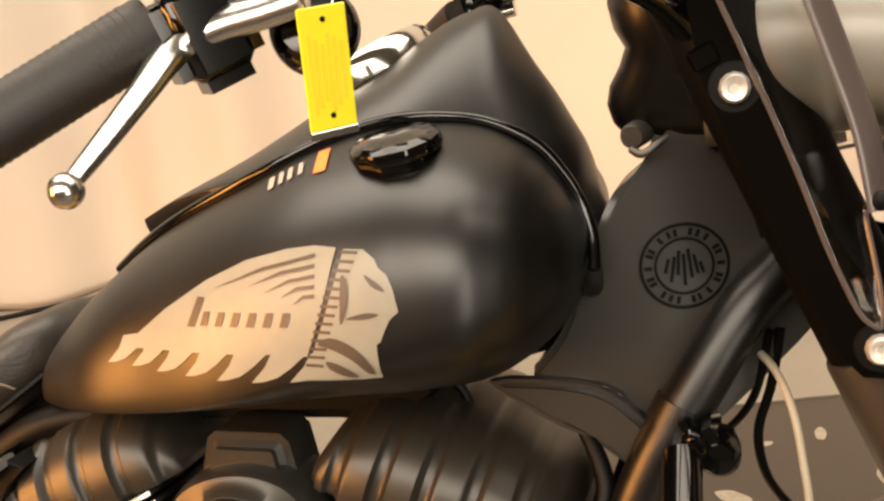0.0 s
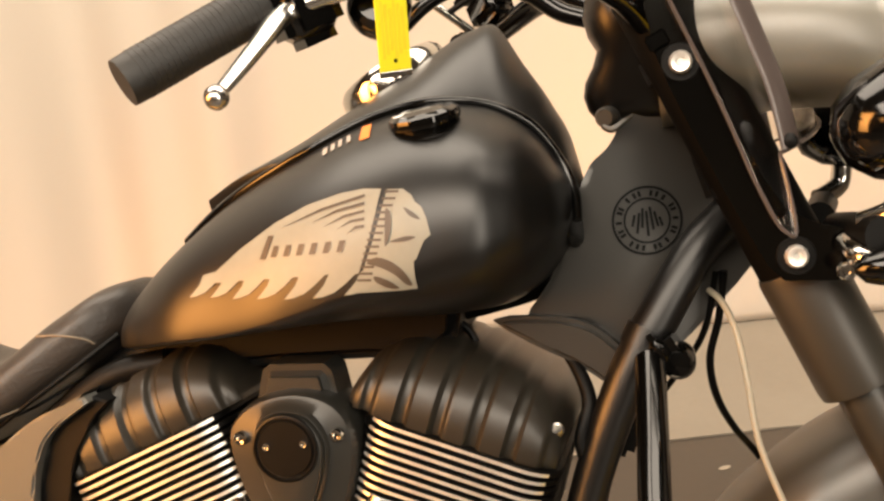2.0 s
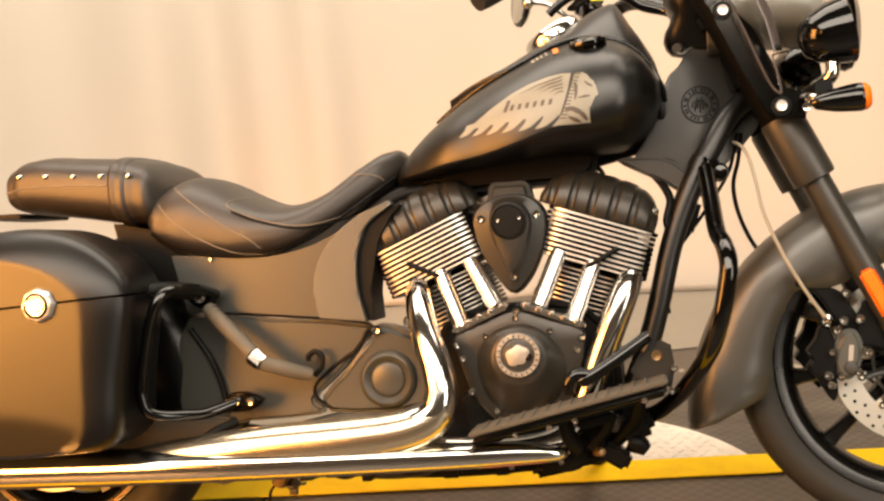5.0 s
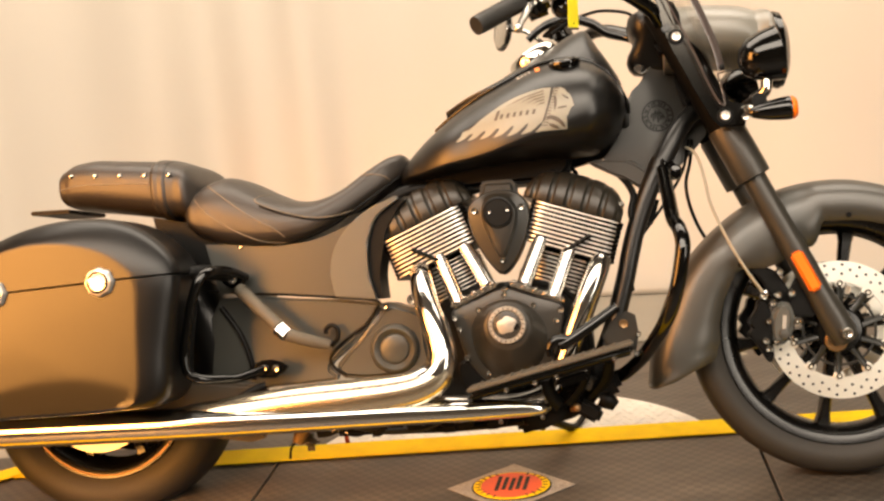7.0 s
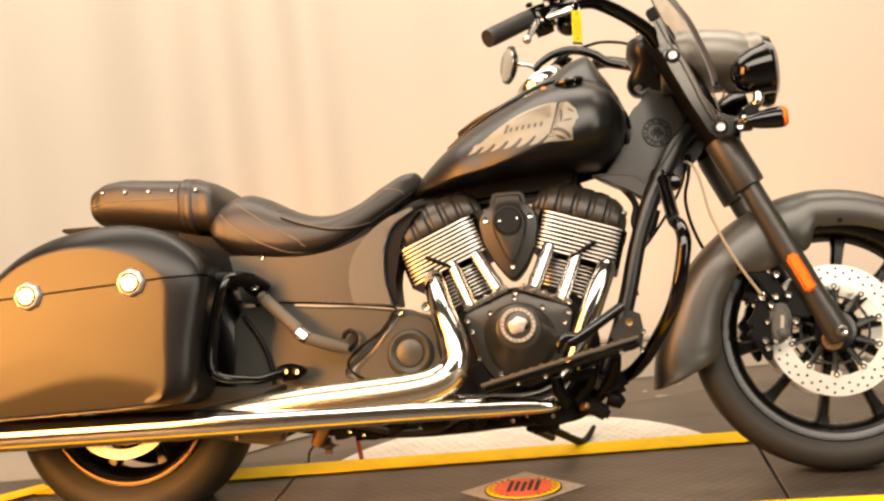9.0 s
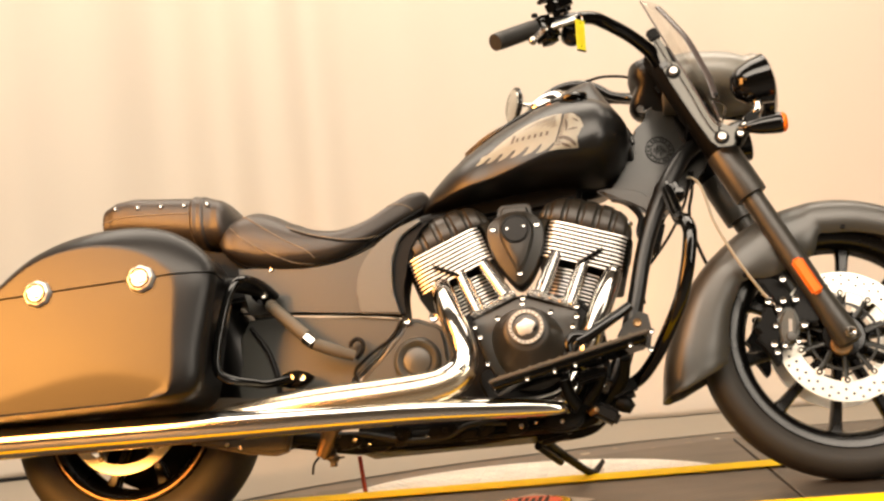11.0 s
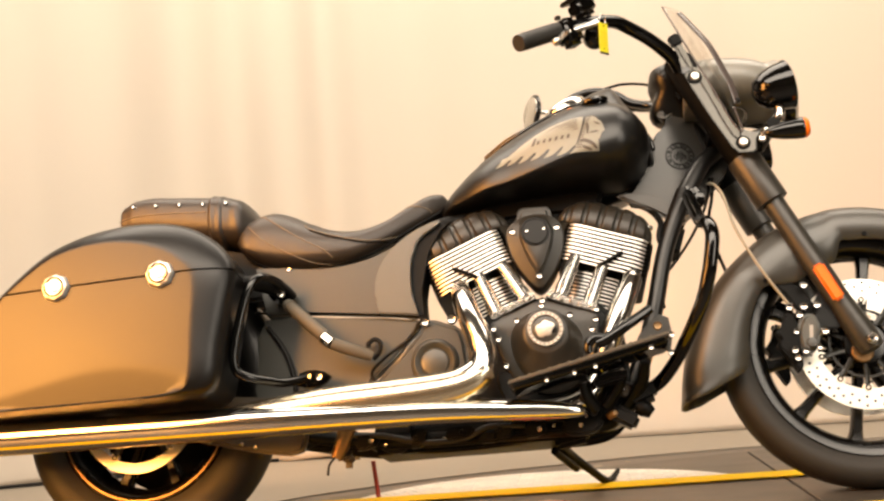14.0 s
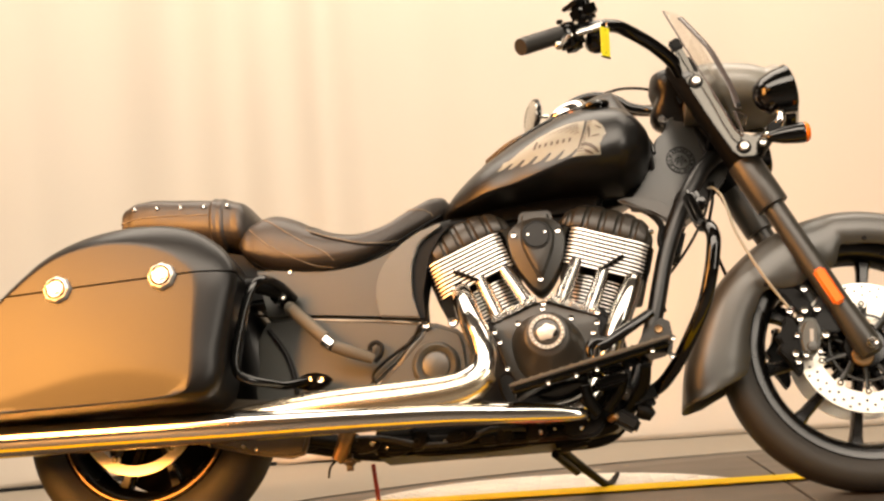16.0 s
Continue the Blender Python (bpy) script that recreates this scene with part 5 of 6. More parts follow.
muf_rings = [[(s[0], s[4] + s[3] * math.cos(a), s[1] + s[2] * math.copysign(abs(math.sin(a)) ** 0.85, math.sin(a))) for a in np.linspace(0, 2 * math.pi, 36, endpoint=False)] for s in S]
muf = part("muffler", skin(muf_rings), CHROME, bike, "long chrome exhaust muffler")
part("heat_shield", tube([(0.848, -0.238, 0.312), (0.817, -0.244, 0.285), (0.76, -0.248, 0.270), (0.66, -0.252, 0.263), (0.54, -0.256, 0.259), (0.42, -0.260, 0.254), (0.28, -0.262, 0.246), (0.20, -0.262, 0.242)], [0.033, 0.036, 0.039, 0.041, 0.041, 0.037, 0.028, 0.016], 40, 8), SHIELD, muf, "flared polished heat shield with a tan reflection put into its colour")
part("muffler_hanger", tube([(0.44, -0.20, 0.30), (0.40, -0.235, 0.285), (0.365, -0.25, 0.262)], [0.010, 0.008, 0.006], 10), BLACK, muf)

# -- side panels --
side_u = part("side_cover", strip_plate([(0.305, 0.628), (0.371, 0.622), (0.442, 0.612), (0.514, 0.611), (0.585, 0.622), (0.658, 0.650), (0.716, 0.680), (0.752, 0.698)], [(0.330, 0.512), (0.434, 0.506), (0.540, 0.493), (0.644, 0.479), (0.690, 0.472), (0.684, 0.520), (0.684, 0.575), (0.712, 0.655), (0.745, 0.690)], -0.136, -0.095, 0.006), SIDEGREY, bike, "satin dark grey frame side cover")
part("side_flare", strip_plate([(0.760, 0.697), (0.693, 0.672), (0.645, 0.637), (0.615, 0.602), (0.599, 0.560), (0.598, 0.517), (0.606, 0.482)], [(0.764, 0.690), (0.713, 0.656), (0.692, 0.615), (0.684, 0.573), (0.685, 0.522), (0.697, 0.470)], -0.150, -0.12, 0.010), PALEGREY, side_u, "lighter curved frame flare")
part("frame_edge", strip_plate([(0.762, 0.694), (0.711, 0.656), (0.690, 0.615), (0.682, 0.573), (0.683, 0.522), (0.695, 0.470)], [(0.779, 0.688), (0.756, 0.664), (0.732, 0.624), (0.718, 0.575), (0.708, 0.525), (0.709, 0.470)], -0.136, -0.04, 0.008), BLACK, side_u)
side_l = part("lower_side_cover", plate([(0.325, 0.500), (0.50, 0.488), (0.695, 0.462), (0.676, 0.425), (0.630, 0.375), (0.580, 0.335), (0.574, 0.318), (0.585, 0.295), (0.44, 0.290), (0.300, 0.285), (0.300, 0.400)], -0.128, -0.085, 0.006, 2, 3), SIDEGREY, bike, "satin dark grey lower side cover")
trans = part("transmission_cover", plate([(0.712, 0.462), (0.760, 0.448), (0.795, 0.428), (0.805, 0.36), (0.800, 0.30), (0.70, 0.290), (0.605, 0.298), (0.590, 0.330), (0.64, 0.378), (0.690, 0.430)], -0.132, -0.06, 0.012, 2, 3), SIDEGREY, bike, "satin dark grey transmission cover")
part("cover_boss", turned([(0.058, -0.004), (0.0555, 0.006), (0.051, 0.012), (0.046, 0.014), (0.037, 0.008), (0.034, 0.005), (0.0325, 0.0075), (0.029, 0.009), (0.002, 0.0095)], (0.727, -0.130, 0.356), seg=64), SIDEGREY, trans, "round stepped boss")
bolt(0.712, -0.140, 0.452, 0.0095, trans)
bolt(0.770, -0.10, 0.462, 0.012, trans, ALLOY)
part("cover_gap", tube([(0.300, -0.124, 0.520), (0.426, -0.128, 0.505), (0.59, -0.131, 0.484), (0.696, -0.134, 0.466), (0.690, -0.134, 0.448), (0.672, -0.131, 0.419), (0.640, -0.129, 0.400), (0.605, -0.129, 0.376), (0.580, -0.129, 0.354), (0.577, -0.128, 0.336), (0.590, -0.128, 0.318), (0.612, -0.128, 0.305)], 0.0034, 8), BLACK, side_l)

# -- passenger peg folded against the side, with its hook --
pg = part("passenger_peg", tube([(0.390, -0.178, 0.522), (0.420, -0.188, 0.492), (0.484, -0.205, 0.428)], [0.012, 0.0145, 0.0155], 18), PEGRUB, bike, "folded ribbed passenger foot peg")
a, b = Vector((0.396, -0.180, 0.516)), Vector((0.478, -0.203, 0.434))
for k in range(13):
    p, q = a.lerp(b, k / 12), a.lerp(b, k / 12 + 0.035)
    part("peg_rib", tube([p, q], 0.0160, 16), PEGRUB, pg)
part("peg_end", tube([(0.484, -0.205, 0.424), (0.502, -0.208, 0.408)], [0.0175, 0.0165], 8), CHROME, pg, "chrome peg end")
part("peg_arm", tube([(0.500, -0.205, 0.410), (0.54, -0.190, 0.394), (0.585, -0.168, 0.378)], [0.014, 0.0145, 0.012], 14), PEGRUB, bike, "dusty grey-brown peg arm")
part("wire_hook", tube([(0.586, -0.150, 0.374), (0.602, -0.152, 0.390), (0.604, -0.152, 0.410), (0.591, -0.152, 0.420), (0.577, -0.152, 0.412), (0.577, -0.152, 0.402)], 0.0055, 10), BLACK, bike)

# -- saddlebags with lids, latches and guard bars --
BAG = [(0.352, 0.560), (0.330, 0.608), (0.285, 0.648), (0.225, 0.678), (0.150, 0.694), (0.060, 0.695), (-0.030, 0.680), (-0.110, 0.648), (-0.180, 0.596), (-0.260, 0.520), (-0.350, 0.430), (-0.420, 0.345), (-0.425, 0.300), (-0.38, 0.284), (-0.10, 0.282), (0.22, 0.282), (0.285, 0.292), (0.312, 0.325), (0.322, 0.40), (0.338, 0.48)]


FACE = [(0.244, 0.545), (0.240, 0.430), (0.236, 0.335), (0.222, 0.300), (0.17, 0.2865), (0.0, 0.285), (-0.30, 0.288), (-0.378, 0.298), (-0.388, 0.33), (-0.33, 0.405), (-0.245, 0.495), (-0.17, 0.565), (-0.088, 0.622), (0.0, 0.645), (0.085, 0.643), (0.166, 0.620), (0.219, 0.585)]


def saddlebag(sy):
    at = (-0.03, 0.44)
    ba, br = fan_out(BAG, at, 132)
    fa, fr = fan_out(FACE, at, 132)
    arch = curve([-0.40, -0.193, -0.096, 0.001, 0.085, 0.169, 0.220, 0.245], [0.27, 0.314, 0.336, 0.354, 0.357, 0.343, 0.323, 0.300])
    rings = []
    for y, k in ((0.190, -0.06), (0.200, -0.01), (0.215, 0), (0.335, 0), (0.352, 0.03), (0.366, 0.12), (0.376, 0.26), (0.385, 0.46), (0.392, 0.62), (0.398, 0.80), (0.4015, 0.93), (0.403, 1.0)):
        kk = max(k, 0)
        r = br * (1 - kk) + fr * kk if k >= 0 else br * (1 + k)
        slim = np.interp(y, [0.30, 0.335, 0.352, 0.366, 0.376, 0.385, 0.392], [0.84, 0.875, 0.90, 0.925, 0.95, 0.98, 1.0])
        ring = []
        for a, q in zip(ba, r):
            x = at[0] + q * math.cos(a)
            ring.append((0.1 + (x - 0.1) * slim if x > 0.1 else x, sy * y, at[1] + q * math.sin(a)))
        rings.append(ring)
    for f in (0.97, 0.92, 0.86, 0.80, 0.74, 0.68, 0.62, 0.56, 0.50, 0.42, 0.3, 0.1):
        ring = []
        for a, q in zip(ba, fr * f):
            x, z = at[0] + q * math.cos(a), at[1] + q * math.sin(a)
            dip = max(0.0, float(arch(x)) - z)
            ring.append((x, sy * (0.403 + 0.003 * (1 - f) - 0.10 * dip), z))
        rings.append(ring)
    pts, faces = skin(rings)
    seam_z, lean = 0.556, -0.028
    bag = None
    for name, keep in (("bag_body", -1), ("bag_lid", 1)):
        bm = bmesh.new()
        vs = [bm.verts.new(p) for p in pts]
        for f in faces:
            bm.faces.new([vs[i] for i in f])
        n = Vector((-lean * keep * -1, 0, keep)).normalized()
        at = Vector((0.15, 0, seam_z + keep * 0.0022))
        n = Vector((0.028 * keep * -1, 0, keep)).normalized()
        r = bmesh.ops.bisect_plane(bm, geom=bm.verts[:] + bm.edges[:] + bm.faces[:], plane_co=at, plane_no=-n, clear_outer=True)
        ed = [e for e in r["geom_cut"] if isinstance(e, bmesh.types.BMEdge)]
        bmesh.ops.edgenet_fill(bm, edges=ed)
        if bag is None:
            bag = part("saddlebag", bm, PAINT, bike, "satin black hard saddlebag with chrome latches")
        else:
            part("bag_lid", bm, PAINT, bag, "satin black saddlebag lid")
    part("seam_gasket", plate([(0.272, 0.5515), (0.272, 0.5565), (-0.19, 0.5445), (-0.19, 0.5395)], sy * 0.21, sy * 0.384, 0), BLACK, bag)
    for x, z in ((-0.070, 0.549), (0.170, 0.555)):
        l = part("latch", turned([(0.004, 0.012), (0.010, 0.012), (0.012, 0.008), (0.019, 0.010), (0.026, 0.008), (0.030, 0.002), (0.031, -0.008)], (x, sy * 0.408, z), (0, sy, 0), 48, wobble=lambda a: 1 + 0.035 * math.cos(8 * a)), FINEDGE, bag, "round chrome latch")
        part("latch_ring", turned([(0.0165, 0.0085), (0.0195, 0.0112), (0.0235, 0.0095), (0.0200, 0.007)], (x, sy * 0.408, z), (0, sy, 0), 40, True), COVER, l)
        part("latch_bar", block((0.040, 0.008, 0.009), Matrix.Translation((x, sy * 0.420, z)) @ pose(0, 0, 0, 0, 20, 0), 0.003), CHROME, l)
    return bag


saddlebag(-1)
saddlebag(1)
gb = part("bag_guard", tube([(0.40, -0.155, 0.545), (0.385, -0.215, 0.560), (0.364, -0.275, 0.562), (0.344, -0.298, 0.544), (0.326, -0.302, 0.500), (0.312, -0.302, 0.445), (0.302, -0.302, 0.395), (0.301, -0.302, 0.362), (0.309, -0.298, 0.342), (0.332, -0.284, 0.331), (0.365, -0.256, 0.326), (0.395, -0.228, 0.324), (0.440, -0.190, 0.337)], 0.0105, 16), GLOSS, bike, "gloss black saddlebag guard bar")
part("guard_mount", plate([(0.342, 0.566), (0.372, 0.564), (0.398, 0.548), (0.392, 0.526), (0.372, 0.522), (0.350, 0.540)], -0.182, -0.14, 0.006, 2), GLOSS, gb)
part("mount_cone", tube([(0.300, -0.262, 0.562), (0.330, -0.235, 0.562), (0.362, -0.20, 0.556), (0.385, -0.178, 0.545)], [0.014, 0.017, 0.016, 0.012], 14), BLACK, gb)
bolt(0.382, -0.192, 0.541, 0.0095, gb)
bolt(0.362, -0.184, 0.551, 0.007, gb)
part("guard_foot", plate([(0.412, 0.322), (0.418, 0.350), (0.455, 0.356), (0.492, 0.338), (0.46, 0.316)], -0.190, -0.165, 0.006, 2), GLOSS, gb)
bolt(0.440, -0.194, 0.338, 0.008, gb)
bolt(0.466, -0.191, 0.336, 0.008, gb)
part("shock_hose", tube([(0.33, -0.13, 0.48), (0.37, -0.135, 0.42), (0.39, -0.135, 0.36), (0.395, -0.135, 0.31)], 0.006, 8), BLACK, bike)
# plate added to darken the open gap between bag, seat and side cover
part("seat_pan", plate([(0.17, 0.705), (0.40, 0.650), (0.40, 0.560), (0.20, 0.550)], -0.112, -0.03, 0.008), BLACK, bike, "black filler plate for the dark gap under the rear of the seat")
part("bag_bracket", block((0.055, 0.07, 0.06), pose(0.360, -0.10, 0.550), 0.02, 4), BLACK, bike)

# -- foot board, brake pedal, under parts --
fb_m = Matrix.Translation((1.076, -0.245, 0.293)) @ pose(0, 0, 0, 0, -12.0, 0)
fbd = part("foot_board", block((0.350, 0.105, 0.016), fb_m @ pose(0, 0, -0.006), 0.006, 3), GLOSS, bike, "black rider foot board")
part("board_pad", block((0.358, 0.100, 0.008), fb_m @ pose(0.002, 0, 0.0085), 0.003, 2), PEGRUB, fbd, "ribbed rubber pad")
for k in range(14):
    part("pad_rib", block((0.006, 0.090, 0.003), fb_m @ pose(-0.15 + k * 0.0225, 0, 0.0135), 0.001, 1), PEGRUB, fbd)
part("board_hinge", block((0.07, 0.05, 0.020), Matrix.Translation((1.120, -0.20, 0.268)) @ pose(0, 0, 0, 0, -12, 0), 0.006, 2), COVER, fbd)
for x, z in ((0.985, 0.262), (1.045, 0.272), (1.09, 0.281), (1.21, 0.310)):
    bolt(x, -0.299, z, 0.0055, fbd)
pd = part("brake_pedal", tube([(1.100, -0.235, 0.341), (1.121, -0.236, 0.350), (1.165, -0.230, 0.376), (1.224, -0.215, 0.412)], [0.012, 0.013, 0.012, 0.011], 14), GLOSS, bike, "gloss black brake pedal")
part("pedal_tip", tube([(1.118, -0.236, 0.352), (1.095, -0.238, 0.354), (1.080, -0.240, 0.340), (1.080, -0.240, 0.320)], [0.0115, 0.012, 0.010, 0.008], 14), GLOSS, pd, "rounded gloss pedal tip")
pb = part("pedal_bracket", plate([(1.188, 0.350), (1.206, 0.378), (1.244, 0.402), (1.262, 0.392), (1.266, 0.352), (1.258, 0.318), (1.215, 0.318)], -0.203, -0.190, 0.004, 0), ROCKER, bike, "satin black pedal bracket")
part("bracket_bush", turned([(0.005, 0.003), (0.008, 0.004), (0.010, 0.0)], (1.236, -0.204, 0.375), seg=20), BRONZE, pb)
for x, z in ((1.264, 0.352), (1.258, 0.312)):
    bolt(x, -0.208, z, 0.0065, pb, ALLOY)
part("linkage_rod", tube([(1.085, -0.21, 0.268), (1.15, -0.215, 0.286)], 0.005, 8), ALLOY, bike)
part("board_arm", tube([(1.062, -0.19, 0.268), (1.068, -0.18, 0.235), (1.085, -0.165, 0.210)], [0.016, 0.017, 0.015], 12, 6, 0.6), BLACK, bike)
part("board_arm", tube([(1.150, -0.20, 0.285), (1.138, -0.18, 0.250), (1.105, -0.165, 0.212)], [0.012, 0.014, 0.015], 12, 6, 0.6), BLACK, bike)
part("board_arm", tube([(1.20, -0.19, 0.300), (1.19, -0.16, 0.262), (1.16, -0.13, 0.225), (1.12, -0.12, 0.185)], [0.014, 0.018, 0.020, 0.014], 12, 6, 0.7), BLACK, bike)
part("mount_plate", plate([(1.035, 0.222), (1.075, 0.232), (1.100, 0.220), (1.098, 0.190), (1.080, 0.166), (1.045, 0.160), (1.010, 0.166), (1.005, 0.190)], -0.135, -0.10, 0.006, 2), BLACK, bike)
for x, z, r in ((1.045, 0.182, 0.006), (1.080, 0.214, 0.005), (1.060, 0.200, 0.005)):
    bolt(x, -0.138, z, r, bike.children[-1], ALLOY)
part("pedal_link", plate([(1.050, 0.280), (1.068, 0.284), (1.082, 0.240), (1.090, 0.212), (1.078, 0.196), (1.064, 0.206), (1.060, 0.240)], -0.172, -0.158, 0.004, 2), COVER, bike, "black pedal linkage plate")
part("link_pin", turned([(0.0005, 0.008), (0.006, 0.007), (0.0085, 0.002), (0.0085, -0.02)], (1.121, -0.150, 0.199), (0.5, -0.85, 0.1), 18), BRONZE, bike, "brass link pin")
part("brake_cylinder", block((0.060, 0.045, 0.036), Matrix.Translation((1.146, -0.13, 0.190)) @ pose(0, 0, 0, 0, 32, 0), 0.008, 3), COVER, bike, "satin black brake master cylinder")
part("cylinder_boot", tube([(1.172, -0.13, 0.214), (1.190, -0.13, 0.206), (1.204, -0.13, 0.194)], [0.017, 0.019, 0.012], 16), BLACK, bike)
part("brake_line", tube([(1.118, -0.128, 0.222), (1.095, -0.14, 0.250), (1.118, -0.15, 0.268), (1.160, -0.15, 0.262), (1.188, -0.14, 0.236)], 0.0042, 8), FRAMEBLACK, bike, "thin black brake line")
for x, z, w, h, a in ((1.118, 0.232, 0.030, 0.022, -15), (1.030, 0.236, 0.036, 0.020, 10), (1.150, 0.250, 0.026, 0.030, 25)):
    cb = part("cable_bracket", block((w, 0.016, h), Matrix.Translation((x, -0.145, z)) @ pose(0, 0, 0, 0, a, 0), 0.004, 2), SWINGTAN if a > 0 else COVER, bike)
    bolt(x, -0.154, z, 0.0045, cb, ALLOY)
part("guard_mount", block((0.07, 0.06, 0.05), Matrix.Translation((1.185, -0.12, 0.240)) @ pose(0, 0, 0, 0, -20, 0), 0.012, 2), BLACK, bike)
part("stand_pivot", block((0.08, 0.05, 0.05), Matrix.Translation((1.02, -0.06, 0.170)) @ pose(0, 0, 0, 0, -10, 0), 0.010, 2), BLACK, bike)
part("gear_rod", tube([(0.70, -0.125, 0.170), (0.86, -0.13, 0.167), (1.00, -0.13, 0.172)], 0.006, 8), BLACK, bike)
part("rod_end", block((0.040, 0.03, 0.022), pose(0.835, -0.13, 0.172), 0.006, 2), BLACK, bike)
part("oil_pan", turned([(0.002, 0.012), (0.03, 0.011), (0.042, 0.006), (0.046, 0.0), (0.046, -0.03)], (0.615, -0.10, 0.206), seg=32), COVER, bike, "round satin black pan")
for x, y, z, w, h, a in ((0.56, -0.135, 0.187, 0.050, 0.036, 12), (0.68, -0.138, 0.184, 0.036, 0.042, -8), (0.775, -0.140, 0.188, 0.060, 0.030, 6), (0.875, -0.136, 0.187, 0.034, 0.048, -14), (0.945, -0.140, 0.180, 0.044, 0.034, 10)):
    br = part("under_bracket", plate([(x - w / 2, z - h / 2), (x - w / 2, z + h * 0.3), (x - w * 0.2, z + h / 2), (x + w / 2, z + h * 0.4), (x + w * 0.4, z - h * 0.3)], y - 0.008, y + 0.02, 0.004, 2), BLACK, bike)
    bolt(x + a * 0.0008, y - 0.009, z, 0.0065, br, ALLOY if a > 8 else COVER)
part("under_hose", tube([(0.53, -0.13, 0.205), (0.60, -0.14, 0.196), (0.69, -0.138, 0.174), (0.78, -0.136, 0.175), (0.84, -0.14, 0.196), (0.92, -0.138, 0.192)], 0.0075, 10, 6), FRAMEBLACK, bike, "black rubber hose under the engine")
part("oil_line", tube([(0.50, -0.09, 0.215), (0.44, -0.10, 0.205), (0.40, -0.11, 0.190), (0.375, -0.12, 0.180)], 0.009, 10), COVER, bike)
part("sump_pan", block((0.50, 0.20, 0.07), pose(0.80, 0.0, 0.196), 0.02, 3), BLACK, bike)
part("collector_pipe", tube([(0.98, -0.05, 0.186), (0.86, -0.06, 0.181), (0.70, -0.06, 0.183), (0.58, -0.06, 0.192)], [0.020, 0.024, 0.026, 0.022], 16), BLACK, bike)
for x, z in ((0.60, 0.176), (0.735, 0.180), (0.77, 0.200), (0.985, 0.186)):
    bolt(x, -0.132, z, 0.0045, bike.children[-1], ALLOY)
part("rear_linkage", tube([(0.512, -0.12, 0.224), (0.500, -0.12, 0.195), (0.482, -0.115, 0.160)], [0.024, 0.020, 0.015], 14), BRONZE, bike, "bronze coloured linkage fitting")
part("linkage_cup", block((0.05, 0.05, 0.04), pose(0.507, -0.10, 0.156), 0.018, 3), SWINGTAN, bike)
part("cable_tail", tube([(0.475, -0.11, 0.16), (0.462, -0.11, 0.145), (0.458, -0.11, 0.122)], 0.003, 6), BLACK, bike)
part("swing_arm", plate([(-0.04, 0.285), (-0.04, 0.335), (0.10, 0.325), (0.40, 0.30), (0.42, 0.20), (0.38, 0.170), (0.22, 0.205)], -0.150, -0.122, 0.008, 2), SWINGTAN, bike, "dusty brown swing arm")
for x, z in ((0.19, 0.215), (0.23, 0.222), (0.27, 0.205), (0.30, 0.195)):
    bolt(x, -0.152, z, 0.006, bike.children[-1], ALLOY)
stand = part("side_stand", tube([(0.985, 0.05, 0.168), (1.014, 0.15, 0.146), (1.055, 0.235, 0.117), (1.088, 0.302, 0.095), (1.106, 0.345, 0.098), (1.128, 0.405, 0.126)], [0.013, 0.012, 0.0105, 0.010, 0.009, 0.006], 12), BLACK, bike, "black steel side stand")
part("stand_spring", tube([(0.975, 0.06, 0.152), (1.022, 0.18, 0.118)], 0.010, 10), COVER, stand)

# -- hoses --
part("brake_hose", tube([(1.412, -0.030, 0.752), (1.424, -0.050, 0.742), (1.435, -0.070, 0.715), (1.442, -0.090, 0.668), (1.449, -0.108, 0.610), (1.475, -0.120, 0.535), (1.505, -0.120, 0.472), (1.541, -0.112, 0.412)], 0.0034, 10), HOSE, bike, "braided tan brake hose")
part("wire_loom", tube([(1.428, -0.02, 0.770), (1.420, -0.01, 0.72), (1.408, 0.00, 0.675), (1.412, 0.02, 0.630), (1.428, 0.06, 0.585), (1.450, 0.10, 0.545), (1.48, 0.10, 0.50)], 0.0042, 10), BLACK, bike, "thin black wiring loom")
part("wire_loom", tube([(1.420, -0.02, 0.770), (1.410, -0.02, 0.725), (1.396, 0.00, 0.690), (1.366, 0.04, 0.645), (1.330, 0.05, 0.60), (1.30, 0.04, 0.565)], 0.0036, 8), BLACK, bike)
part("clutch_cable", tube([(1.13, 0.15, 1.085), (1.183, 0.15, 1.112), (1.22, 0.15, 1.122), (1.258, 0.15, 1.126), (1.314, 0.14, 1.112), (1.35, 0.12, 1.08)], 0.004, 8), BLACK, bike)
part("bar_hose", tube([(1.07, 0.165, 1.078), (1.10, 0.16, 1.100), (1.135, 0.16, 1.115), (1.180, 0.155, 1.116), (1.228, 0.15, 1.098), (1.266, 0.15, 1.070), (1.314, 0.14, 1.050), (1.35, 0.10, 1.02)], [0.009, 0.010, 0.011, 0.012, 0.012, 0.012, 0.011, 0.010], 12), GLOSS, bike, "gloss black bent bar")
part("engine_hose", tube([(1.225, 0.0, 0.735), (1.262, -0.04, 0.70), (1.285, -0.07, 0.655), (1.275, -0.085, 0.61), (1.290, -0.08, 0.56), (1.262, -0.085, 0.50), (1.262, -0.09, 0.44)], [0.007, 0.007, 0.008, 0.007, 0.008, 0.007, 0.007], 10), BLACK, bike, "black rubber engine hose")
part("regulator", block((0.04, 0.10, 0.07), Matrix.Translation((1.315, 0, 0.62)) @ pose(0, 0, 0, 0, 20, 0), 0.008), BLACK, bike)

